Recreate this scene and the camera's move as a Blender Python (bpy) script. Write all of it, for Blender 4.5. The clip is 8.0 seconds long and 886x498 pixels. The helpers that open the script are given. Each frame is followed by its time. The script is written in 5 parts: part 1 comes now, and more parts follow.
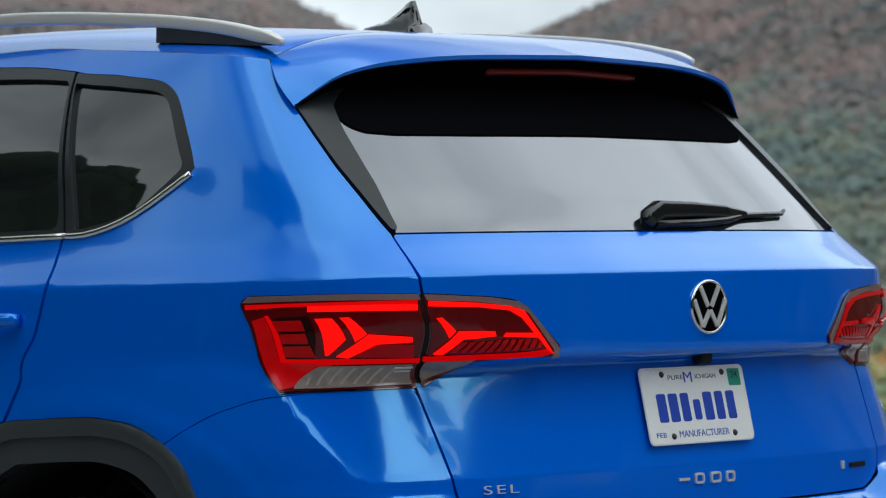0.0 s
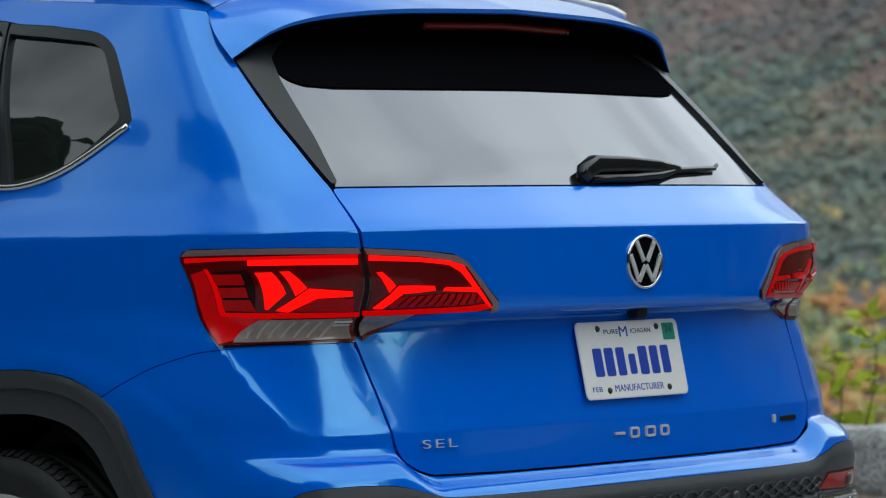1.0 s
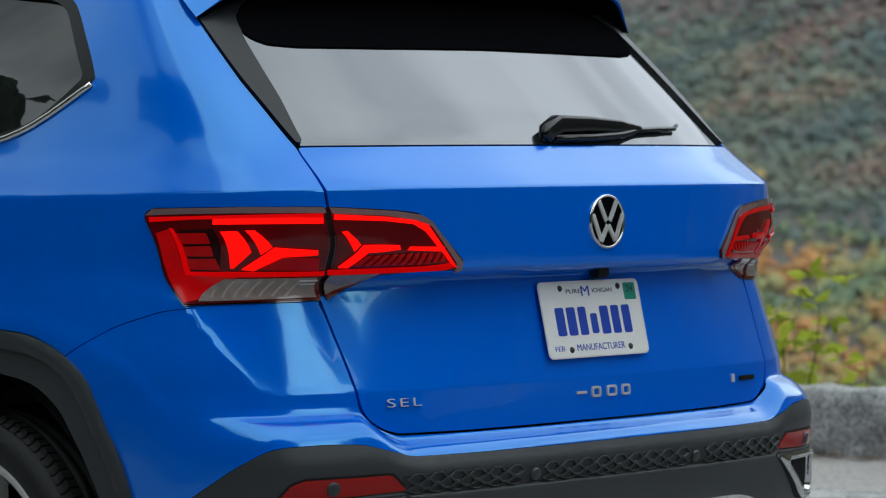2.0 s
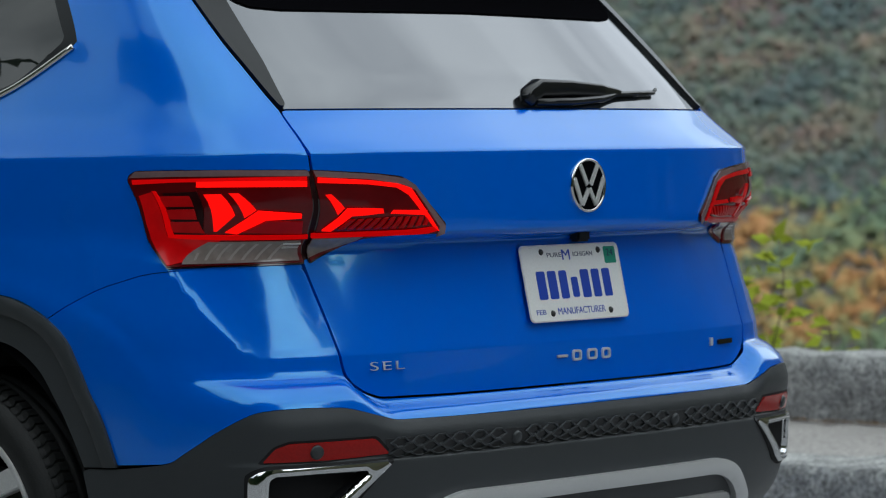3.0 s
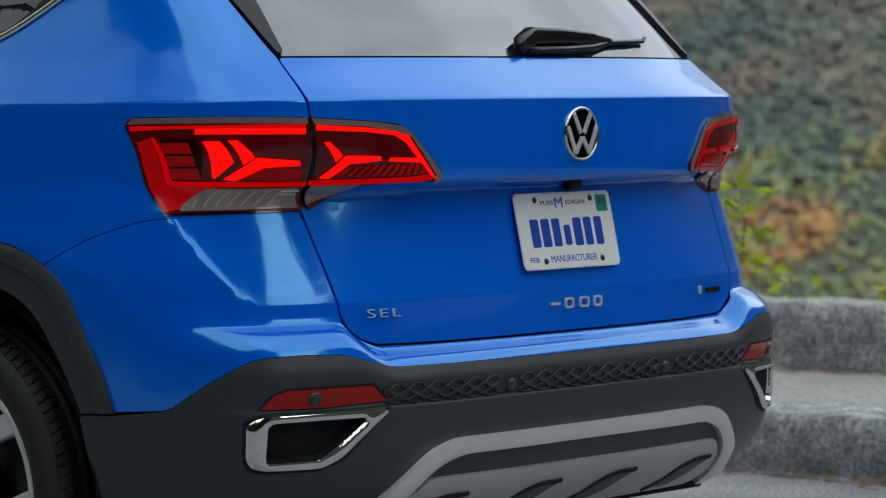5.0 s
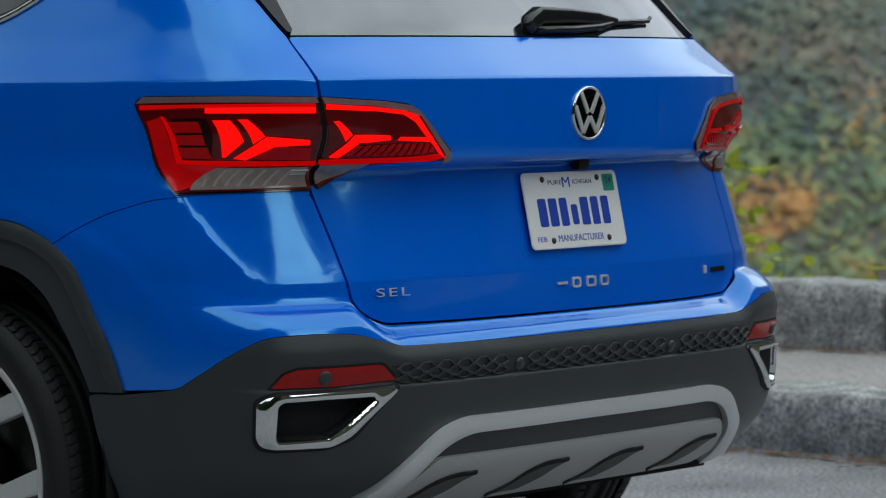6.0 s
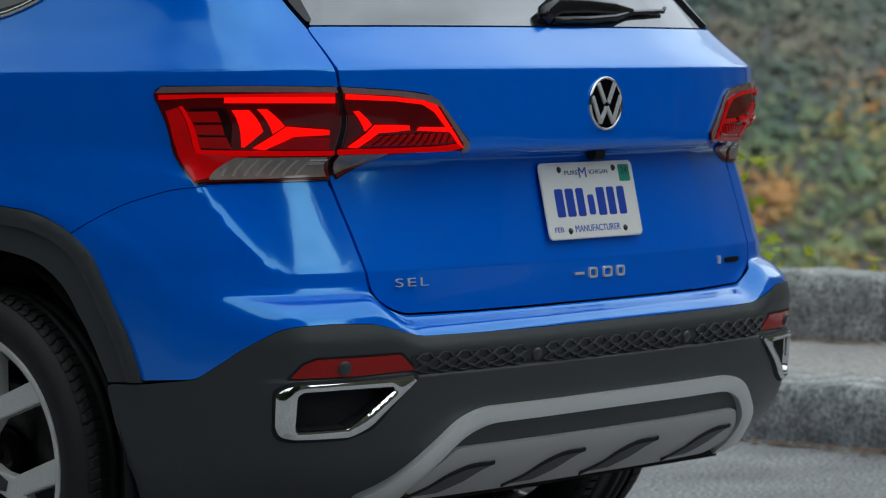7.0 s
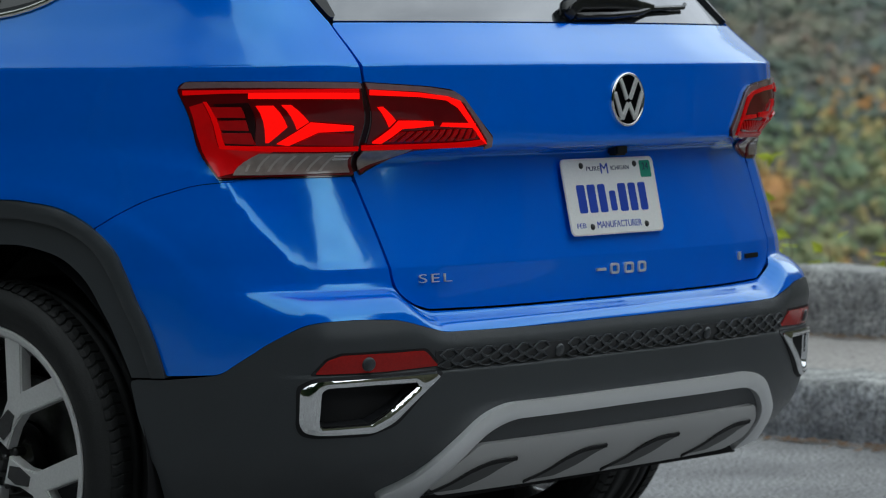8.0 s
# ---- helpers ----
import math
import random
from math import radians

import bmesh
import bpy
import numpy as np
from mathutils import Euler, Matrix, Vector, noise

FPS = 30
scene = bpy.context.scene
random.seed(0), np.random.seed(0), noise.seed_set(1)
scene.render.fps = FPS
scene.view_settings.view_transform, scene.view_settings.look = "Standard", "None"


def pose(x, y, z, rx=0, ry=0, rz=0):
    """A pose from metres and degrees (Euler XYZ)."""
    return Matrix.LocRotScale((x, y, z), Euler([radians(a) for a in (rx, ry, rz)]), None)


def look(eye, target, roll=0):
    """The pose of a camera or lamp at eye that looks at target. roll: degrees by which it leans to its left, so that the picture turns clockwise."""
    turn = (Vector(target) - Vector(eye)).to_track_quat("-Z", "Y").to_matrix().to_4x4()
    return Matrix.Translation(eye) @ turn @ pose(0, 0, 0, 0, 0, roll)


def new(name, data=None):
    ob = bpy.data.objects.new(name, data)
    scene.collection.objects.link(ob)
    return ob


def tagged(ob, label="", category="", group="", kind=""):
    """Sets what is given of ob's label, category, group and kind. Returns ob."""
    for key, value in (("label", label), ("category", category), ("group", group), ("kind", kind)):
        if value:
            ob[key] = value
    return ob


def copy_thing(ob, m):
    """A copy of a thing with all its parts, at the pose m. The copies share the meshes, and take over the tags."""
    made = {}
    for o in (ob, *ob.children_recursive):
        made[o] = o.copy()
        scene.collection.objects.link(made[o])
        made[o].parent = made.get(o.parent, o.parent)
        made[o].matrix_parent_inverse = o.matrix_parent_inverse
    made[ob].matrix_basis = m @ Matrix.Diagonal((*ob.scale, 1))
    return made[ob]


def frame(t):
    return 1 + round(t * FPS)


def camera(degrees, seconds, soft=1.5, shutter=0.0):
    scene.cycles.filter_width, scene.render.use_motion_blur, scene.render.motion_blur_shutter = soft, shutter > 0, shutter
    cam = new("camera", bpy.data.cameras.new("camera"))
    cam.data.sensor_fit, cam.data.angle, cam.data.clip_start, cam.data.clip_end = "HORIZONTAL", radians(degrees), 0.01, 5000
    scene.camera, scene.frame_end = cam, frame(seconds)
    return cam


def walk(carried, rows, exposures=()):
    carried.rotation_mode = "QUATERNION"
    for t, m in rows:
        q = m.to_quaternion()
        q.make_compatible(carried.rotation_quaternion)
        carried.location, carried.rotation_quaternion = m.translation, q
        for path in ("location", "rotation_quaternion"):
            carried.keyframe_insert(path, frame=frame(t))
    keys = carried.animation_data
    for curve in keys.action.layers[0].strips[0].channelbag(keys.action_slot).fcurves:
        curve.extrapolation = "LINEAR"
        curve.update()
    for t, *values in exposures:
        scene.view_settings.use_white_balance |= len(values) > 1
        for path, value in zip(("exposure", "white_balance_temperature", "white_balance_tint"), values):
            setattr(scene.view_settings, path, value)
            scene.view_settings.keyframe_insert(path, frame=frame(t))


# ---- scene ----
import mathutils

cam = camera(15.231, 8.0, soft=1.1)
PATH = [
    (0, (-4.8537, -4.2270, 1.0767), (-1.3711, -0.6402, 1.1600), -1.519),
    (0.5, (-4.8924, -4.1932, 1.0904), (-1.3445, -0.6702, 1.1258), -1.371),
    (1, (-4.9280, -4.1604, 1.1019), (-1.3245, -0.6941, 1.0936), -1.259),
    (1.5, (-4.9577, -4.1351, 1.1042), (-1.3119, -0.7136, 1.0617), -1.152),
    (2, (-4.9870, -4.1122, 1.1040), (-1.3062, -0.7289, 1.0316), -1.092),
    (3.5, (-5.0581, -4.0429, 1.1070), (-1.3049, -0.7429, 0.9531), -0.903),
    (4, (-5.0830, -4.0198, 1.1100), (-1.3110, -0.7424, 0.9342), -0.841),
    (4.5, (-5.1077, -3.9962, 1.1126), (-1.3187, -0.7396, 0.9173), -0.757),
    (6, (-5.1757, -3.9331, 1.1157), (-1.3511, -0.7218, 0.8689), -0.616),
    (6.5, (-5.1984, -3.9054, 1.1167), (-1.3636, -0.7072, 0.8606), -0.555),
    (7, (-5.2199, -3.8781, 1.1169), (-1.3774, -0.6896, 0.8545), -0.517),
    (7.5, (-5.2394, -3.8534, 1.1174), (-1.3922, -0.6708, 0.8510), -0.493),
    (8, (-5.2565, -3.8328, 1.1178), (-1.4068, -0.6536, 0.8487), -0.462),
]
cam.data.dof.use_dof, cam.data.dof.focus_distance, cam.data.dof.aperture_fstop = True, 6.1, 8.0
walk(cam, [(t, look(eye, target, roll)) for t, eye, target, roll in PATH], exposures=[(0, 1.62, 6150, 10), (2, 1.53, 6150, 10), (4, 1.37, 6150, 10), (8, 1.34, 6150, 10)])

# ---- daylight: a bright, clouded sky and a veiled sun ----
SUN_ELEVATION, SUN_AZIMUTH = radians(22), radians(165)
world = bpy.data.worlds.new("overcast_sky")
scene.world = world
world.use_nodes = True
wt = world.node_tree
wt.nodes.clear()


def wnode(kind, **values):
    n = wt.nodes.new(kind)
    for key, value in values.items():
        n.inputs[key].default_value = value
    return n


sky = wt.nodes.new("ShaderNodeTexSky")
sky.sky_type, sky.sun_disc = "NISHITA", False
sky.sun_elevation, sky.sun_rotation = SUN_ELEVATION, SUN_AZIMUTH
sky.air_density, sky.dust_density = 1.0, 3.0
coord = wt.nodes.new("ShaderNodeTexCoord")
stretch = wt.nodes.new("ShaderNodeMapping")
stretch.inputs["Scale"].default_value = (1.0, 2.2, 3.0)
stretch.inputs["Rotation"].default_value = (0, 0, radians(35))
cloud = wnode("ShaderNodeTexNoise", Scale=1.7, Detail=6.0, Roughness=.55, Distortion=.4)
ramp = wt.nodes.new("ShaderNodeValToRGB")
ramp.color_ramp.elements[0].position, ramp.color_ramp.elements[0].color = .34, (.37, .41, .43, 1)
ramp.color_ramp.elements[1].position, ramp.color_ramp.elements[1].color = .68, (1.12, 1.16, 1.16, 1)
tint = wt.nodes.new("ShaderNodeMix")
tint.data_type = "RGBA"
tint.inputs[0].default_value = .9
weak = wt.nodes.new("ShaderNodeMix")
weak.data_type, weak.blend_type = "RGBA", "MULTIPLY"
weak.inputs[0].default_value = 1
weak.inputs[7].default_value = (.09, .09, .09, 1)
# an overcast sky is brighter overhead than near the horizon, and brightest towards the veiled sun
split = wt.nodes.new("ShaderNodeSeparateXYZ")
rise = wt.nodes.new("ShaderNodeMapRange")
rise.interpolation_type = "SMOOTHSTEP"
rise.inputs[1].default_value, rise.inputs[2].default_value, rise.inputs[3].default_value, rise.inputs[4].default_value = .25, .85, .54, .29
toward = wt.nodes.new("ShaderNodeVectorMath")
toward.operation = "DOT_PRODUCT"
toward.inputs[1].default_value = (math.cos(radians(30)) * math.sin(radians(190)), math.cos(radians(30)) * math.cos(radians(190)), math.sin(radians(30)))
side_gain = wt.nodes.new("ShaderNodeMapRange")
side_gain.inputs[1].default_value, side_gain.inputs[2].default_value, side_gain.inputs[3].default_value, side_gain.inputs[4].default_value = 0, 1, .68, 1.8
gain = wt.nodes.new("ShaderNodeMath")
gain.operation = "MULTIPLY"
lighten = wt.nodes.new("ShaderNodeMix")
lighten.data_type, lighten.blend_type = "RGBA", "MULTIPLY"
lighten.inputs[0].default_value = 1
wt.links.new(coord.outputs["Generated"], split.inputs[0])
wt.links.new(coord.outputs["Generated"], toward.inputs[0])
half = wt.nodes.new("ShaderNodeMapRange")
half.inputs[1].default_value, half.inputs[2].default_value = -1, 1
lobe = wt.nodes.new("ShaderNodeMath")
lobe.operation = "POWER"
lobe.inputs[1].default_value = 2.2
wt.links.new(toward.outputs["Value"], half.inputs[0])
wt.links.new(half.outputs[0], lobe.inputs[0])
wt.links.new(lobe.outputs[0], side_gain.inputs[0])
wt.links.new(split.outputs["Z"], rise.inputs[0])
wt.links.new(rise.outputs[0], gain.inputs[0])
wt.links.new(side_gain.outputs[0], gain.inputs[1])
# the cloud is warmer overhead than low down
hue = wt.nodes.new("ShaderNodeMix")
hue.data_type = "RGBA"
hue.inputs[6].default_value, hue.inputs[7].default_value = (.96, .99, 1.0, 1), (.97, 1.0, .90, 1)
overhead = wt.nodes.new("ShaderNodeMapRange")
overhead.inputs[1].default_value, overhead.inputs[2].default_value = .35, .95
wt.links.new(split.outputs["Z"], overhead.inputs[0])
wt.links.new(overhead.outputs[0], hue.inputs[0])
level = wt.nodes.new("ShaderNodeVectorMath")
level.operation = "SCALE"
wt.links.new(hue.outputs[2], level.inputs[0])
wt.links.new(gain.outputs[0], level.inputs["Scale"])
wt.links.new(level.outputs[0], lighten.inputs[7])
ground_sky = wt.nodes.new("ShaderNodeBackground")
ground_sky.inputs["Strength"].default_value = 1.0
final = wt.nodes.new("ShaderNodeOutputWorld")
wt.links.new(coord.outputs["Generated"], stretch.inputs["Vector"])
wt.links.new(stretch.outputs["Vector"], cloud.inputs["Vector"])
wt.links.new(cloud.outputs["Fac"], ramp.inputs["Fac"])
wt.links.new(sky.outputs["Color"], weak.inputs[6])
wt.links.new(weak.outputs[2], tint.inputs[6])
wt.links.new(ramp.outputs["Color"], tint.inputs[7])
wt.links.new(tint.outputs[2], lighten.inputs[6])
wt.links.new(lighten.outputs[2], ground_sky.inputs["Color"])
wt.links.new(ground_sky.outputs["Background"], final.inputs["Surface"])
sun = new("sun", bpy.data.lights.new("sun", "SUN"))
sun.data.energy, sun.data.angle, sun.data.color = .95, radians(178), (.95, .98, 1.0)
sun.matrix_world = look((30 * math.sin(SUN_AZIMUTH), 30 * math.cos(SUN_AZIMUTH), 30 * math.tan(SUN_ELEVATION)), (0, 1, .5))

# ---- materials ----
MATS = {}


def material(name, color, rough=.5, metal=0., grain=0., grain_scale=60., blotch=0., blotch_scale=3., bump=0., bump_scale=120., alt=None, random_hue=0., **inputs):
    """A principled surface: base colour with grain and larger blotches towards alt, fine relief, and per-object variation."""
    m = bpy.data.materials.new(name)
    m.use_nodes = True
    t = m.node_tree
    b = t.nodes["Principled BSDF"]
    b.inputs["Roughness"].default_value, b.inputs["Metallic"].default_value = rough, metal
    for key, value in inputs.items():
        b.inputs[key.replace("_", " ")].default_value = value
    where = t.nodes.new("ShaderNodeTexCoord")
    last = t.nodes.new("ShaderNodeRGB")
    last.outputs[0].default_value = (*color, 1)
    out = last.outputs[0]
    alt = alt or tuple(c * .45 for c in color)
    for amount, scale, detail in ((grain, grain_scale, 3.0), (blotch, blotch_scale, 5.0)):
        if amount:
            n = t.nodes.new("ShaderNodeTexNoise")
            n.inputs["Scale"].default_value, n.inputs["Detail"].default_value = scale, detail
            t.links.new(where.outputs["Object"], n.inputs["Vector"])
            r = t.nodes.new("ShaderNodeMapRange")
            r.inputs[1].default_value, r.inputs[2].default_value, r.inputs[4].default_value = .35, .7, amount
            t.links.new(n.outputs["Fac"], r.inputs[0])
            x = t.nodes.new("ShaderNodeMix")
            x.data_type = "RGBA"
            x.inputs[7].default_value = (*alt, 1)
            t.links.new(r.outputs[0], x.inputs[0])
            t.links.new(out, x.inputs[6])
            out = x.outputs[2]
    t.links.new(out, b.inputs["Base Color"])
    if bump:
        n = t.nodes.new("ShaderNodeTexNoise")
        n.inputs["Scale"].default_value, n.inputs["Detail"].default_value = bump_scale, 4.0
        t.links.new(where.outputs["Object"], n.inputs["Vector"])
        h = t.nodes.new("ShaderNodeBump")
        h.inputs["Strength"].default_value, h.inputs["Distance"].default_value = bump, .004
        t.links.new(n.outputs["Fac"], h.inputs["Height"])
        t.links.new(h.outputs["Normal"], b.inputs["Normal"])
    MATS[name] = m
    return m


PAINT = material("blue_paint", (.0001, .157, .93), rough=.13, metal=.10, grain=.10, grain_scale=900, alt=(.0004, .168, .95), Coat_Weight=.5, Coat_Roughness=.012, Coat_IOR=1.48, IOR=1.80)
PAINT.node_tree.nodes["Principled BSDF"].inputs["Specular Tint"].default_value = (.30, .95, .30, 1)
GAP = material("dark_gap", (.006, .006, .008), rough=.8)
PLASTIC = material("textured_black_plastic", (.047, .053, .060), rough=.32, grain=.25, grain_scale=500, bump=.25, bump_scale=900, blotch=.2, blotch_scale=4)
GLOSS = material("gloss_black", (.006, .006, .008), rough=.08, Coat_Weight=1.0, Coat_Roughness=.01)
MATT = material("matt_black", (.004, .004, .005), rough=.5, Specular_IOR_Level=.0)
WIPER = material("satin_black_plastic", (.007, .008, .010), rough=.24, Specular_IOR_Level=.6)
TRIM = material("satin_black_trim", (.012, .014, .017), rough=.36, Coat_Weight=.1, Specular_IOR_Level=.35)
GLASS = material("dark_tinted_glass", (.012, .014, .016), rough=.015, IOR=2.75, grain=.1, grain_scale=2)
GLASS.node_tree.nodes["Principled BSDF"].inputs["Specular Tint"].default_value = (.95, .98, 1.04, 1)
SIDE_GLASS = material("privacy_glass", (.010, .012, .013), rough=.015, Specular_IOR_Level=.5, Coat_Weight=.6, Coat_Roughness=.0, grain=.1, grain_scale=2)
CHROME = material("chrome", (.82, .83, .85), rough=.07, metal=1.0)
BADGE = material("bright_badge_chrome", (.86, .86, .87), rough=.30, metal=.45, Coat_Weight=.5)
BRUSHED = material("bright_trim", (.80, .79, .76), rough=.22, metal=1.0)
SATIN = material("satin_aluminium", (.82, .80, .78), rough=.40, metal=.2, grain=.1, grain_scale=300)
SILVER = material("silver_paint", (.84, .85, .87), rough=.32, metal=.5, grain=.2, grain_scale=700, alt=(.3, .3, .31), Coat_Weight=.3)
SILVER_DARK = material("grey_skid_paint", (.58, .58, .585), rough=.45, metal=.35, grain=.2, grain_scale=700)
# shade inside the skid panel's hollows, painted as a dark grey
SILVER_SHADE = material("skid_hollow_shade", (.085, .087, .09), rough=.5, grain=.2, grain_scale=500)
REFLECTOR = material("red_reflector", (.40, .008, .006), rough=.22, grain=.4, grain_scale=260, alt=(.22, .003, .003), Coat_Weight=.3, Specular_IOR_Level=.2)
BRAKE_LENS = material("dark_red_lens", (.16, .003, .003), rough=.25, grain=.3, grain_scale=200)
RECESS = material("dark_recess", (.022, .023, .026), rough=.35)
LAMP_DARK = material("dark_red_housing", (.085, .002, .005), rough=.2, Specular_IOR_Level=.25, blotch=.4, blotch_scale=24, alt=(.03, .001, .003), Coat_Weight=.4, Emission_Color=(1, .001, .004, 1), Emission_Strength=.006)
LAMP_EDGE = material("black_red_lamp_rim", (.018, .004, .006), rough=.15, Coat_Weight=1.0, grain=.3, grain_scale=120)
LAMP_SMOKE = material("smoked_lamp_edge", (.24, .15, .16), rough=.15, Coat_Weight=1.0, grain=.2, grain_scale=90)
LAMP_RED = material("red_lens_panel", (.55, .002, .004), rough=.25, Coat_Weight=.3, Specular_IOR_Level=.2, blotch=.4, blotch_scale=30, Emission_Color=(1, .002, .004, 1), Emission_Strength=.04)
LAMP_SLAT = material("deep_red_slat", (.45, .002, .004), rough=.3, Specular_IOR_Level=.2, blotch=.4, blotch_scale=40, Emission_Color=(1, .002, .004, 1), Emission_Strength=.018)
LAMP_LIT = material("lit_red_element", (.8, .002, .001), rough=.6, Specular_IOR_Level=.0, Emission_Color=(1, .004, .002, 1), Emission_Strength=.36, blotch=.5, blotch_scale=45, alt=(.3, .001, .001))
LAMP_GLOW = material("dim_red_element", (.6, .002, .003), rough=.5, Specular_IOR_Level=.0, Emission_Color=(1, .001, .001, 1), Emission_Strength=.12)
LAMP_WHITE = material("clear_reversing_lens", (.36, .32, .30), rough=.18, Coat_Weight=.5, blotch=.8, blotch_scale=16, grain=.5, grain_scale=60, alt=(.19, .155, .14))
LAMP_RIB = material("clear_lens_rib", (.40, .36, .335), rough=.2, Coat_Weight=.5)
LAMP_BLACK = material("black_red_panel", (.020, .002, .003), rough=.3, Specular_IOR_Level=.2)
LAMP_LINE = material("bright_lens_line", (.75, .74, .72), rough=.2)
RUBBER = material("tyre_rubber", (.011, .012, .013), rough=.62, grain=.4, grain_scale=120, bump=.2, bump_scale=300)
ALLOY = material("machined_alloy", (.78, .78, .78), rough=.36, metal=.3, grain=.15, grain_scale=200)
ALLOY_DARK = material("black_wheel_pocket", (.012, .012, .013), rough=.25, Coat_Weight=.5)
BRAKE = material("brake_steel", (.09, .09, .09), rough=.35, metal=1.0, grain=.4, grain_scale=90)
CABIN = material("dark_cabin", (.015, .015, .016), rough=.8)
PLATE = material("white_plate", (.93, .93, .92), rough=.38, grain=.1, grain_scale=300)
PLATE_INK = material("dark_blue_ink", (.010, .060, .48), rough=.45)
PLATE_INK_THIN = material("blue_black_ink", (.02, .03, .10), rough=.45)
STICKER = material("green_sticker", (.01, .28, .19), rough=.45)
SCREW = material("screw_steel", (.05, .05, .05), rough=.35, metal=.8)


# ---- the car's skin: s runs round the plan from the middle of the tail, z is height ----
PLAN = [(0, .040), (.2, .044), (.387, .066), (.52, .098), (.657, .159), (.745, .226), (.81, .317), (.853, .425),
        (.882, .57), (.902, .76), (.913, 1.0), (.919, 1.5), (.92, 2.4), (.92, 3.4), (.905, 3.8), (.85, 4.12), (.72, 4.32), (.4, 4.42), (0, 4.45)]


def interp(x, xs, ys):
    """Smooth monotone curve through a few knots (Fritsch-Carlson)."""
    xs, ys, x = np.asarray(xs, float), np.asarray(ys, float), np.asarray(x, float)
    h, d = np.diff(xs), np.diff(ys) / np.diff(xs)
    m = np.zeros(len(xs))
    same = d[:-1] * d[1:] > 0
    w1, w2 = 2 * h[1:] + h[:-1], h[1:] + 2 * h[:-1]
    with np.errstate(divide="ignore", invalid="ignore"):
        m[1:-1] = np.where(same, (w1 + w2) / (w1 / d[:-1] + w2 / d[1:]), 0)
    m[0], m[-1] = d[0], d[-1]
    k = np.clip(np.searchsorted(xs, x) - 1, 0, len(h) - 1)
    u = np.clip((x - xs[k]) / h[k], 0, 1)
    return (ys[k] * (1 + 2 * u) * (1 - u) ** 2 + h[k] * m[k] * u * (1 - u) ** 2
            + ys[k + 1] * u * u * (3 - 2 * u) + h[k] * m[k + 1] * u * u * (u - 1))


_len = np.concatenate([[0], np.cumsum(np.hypot(*np.diff(np.array(PLAN), axis=0).T))])
REAR_Z = [.20, .27, .33, .42, .50, .560, .566, .605, .627, .634, .649, .665, .671, .768, .945, .962, .970, 1.02, 1.127, 1.131, 1.138, 1.205, 1.30, 1.45, 1.56, 1.70]
REAR_Y = [.35, .235, .118, .036, .018, .018, .023, .015, .021, .0235, .0335, .0555, .0575, .059, .058, .054, .039, .0365, .036, .0385, .0465, .135, .235, .390, .50, .62]
SIDE_Z = [.20, .40, .60, .80, .98, 1.09, 1.126, 1.131, 1.138, 1.17, 1.20, 1.25, 1.30, 1.36, 1.42, 1.50, 1.56, 1.63, 1.70]
SIDE_X = [.86, .905, .922, .925, .912, .902, .8985, .8965, .8925, .872, .855, .832, .811, .787, .757, .708, .664, .60, .53]
CROWN_Z = [.20, .70, .765, .92, 1.0, 1.3, 1.7]
CROWN_C = [.63, .65, .665, .90, 1.0, 1.0, 1.0]
PLAIN_Z = [.20, .42, .56, .64, .72, .768, 1.7]
PLAIN_Y = [.036, .036, .034, .039, .050, .059, .059]
STEP_Z = [.20, .60, .63, .668, .69, 1.7]
STEP_C = [.16, .16, .145, .0, .0, .0]

FULL_Z = [.20, .32, .40, .47, .56, .64, .77, .85, .91, .986, 1.05, 1.10, 1.14, 1.22, 1.36, 1.50, 1.7]
FULL_D = [-.014, -.014, -.011, -.008, -.005, 0, 0, .013, .025, .030, .023, .017, .016, .022, .029, .027, .012]


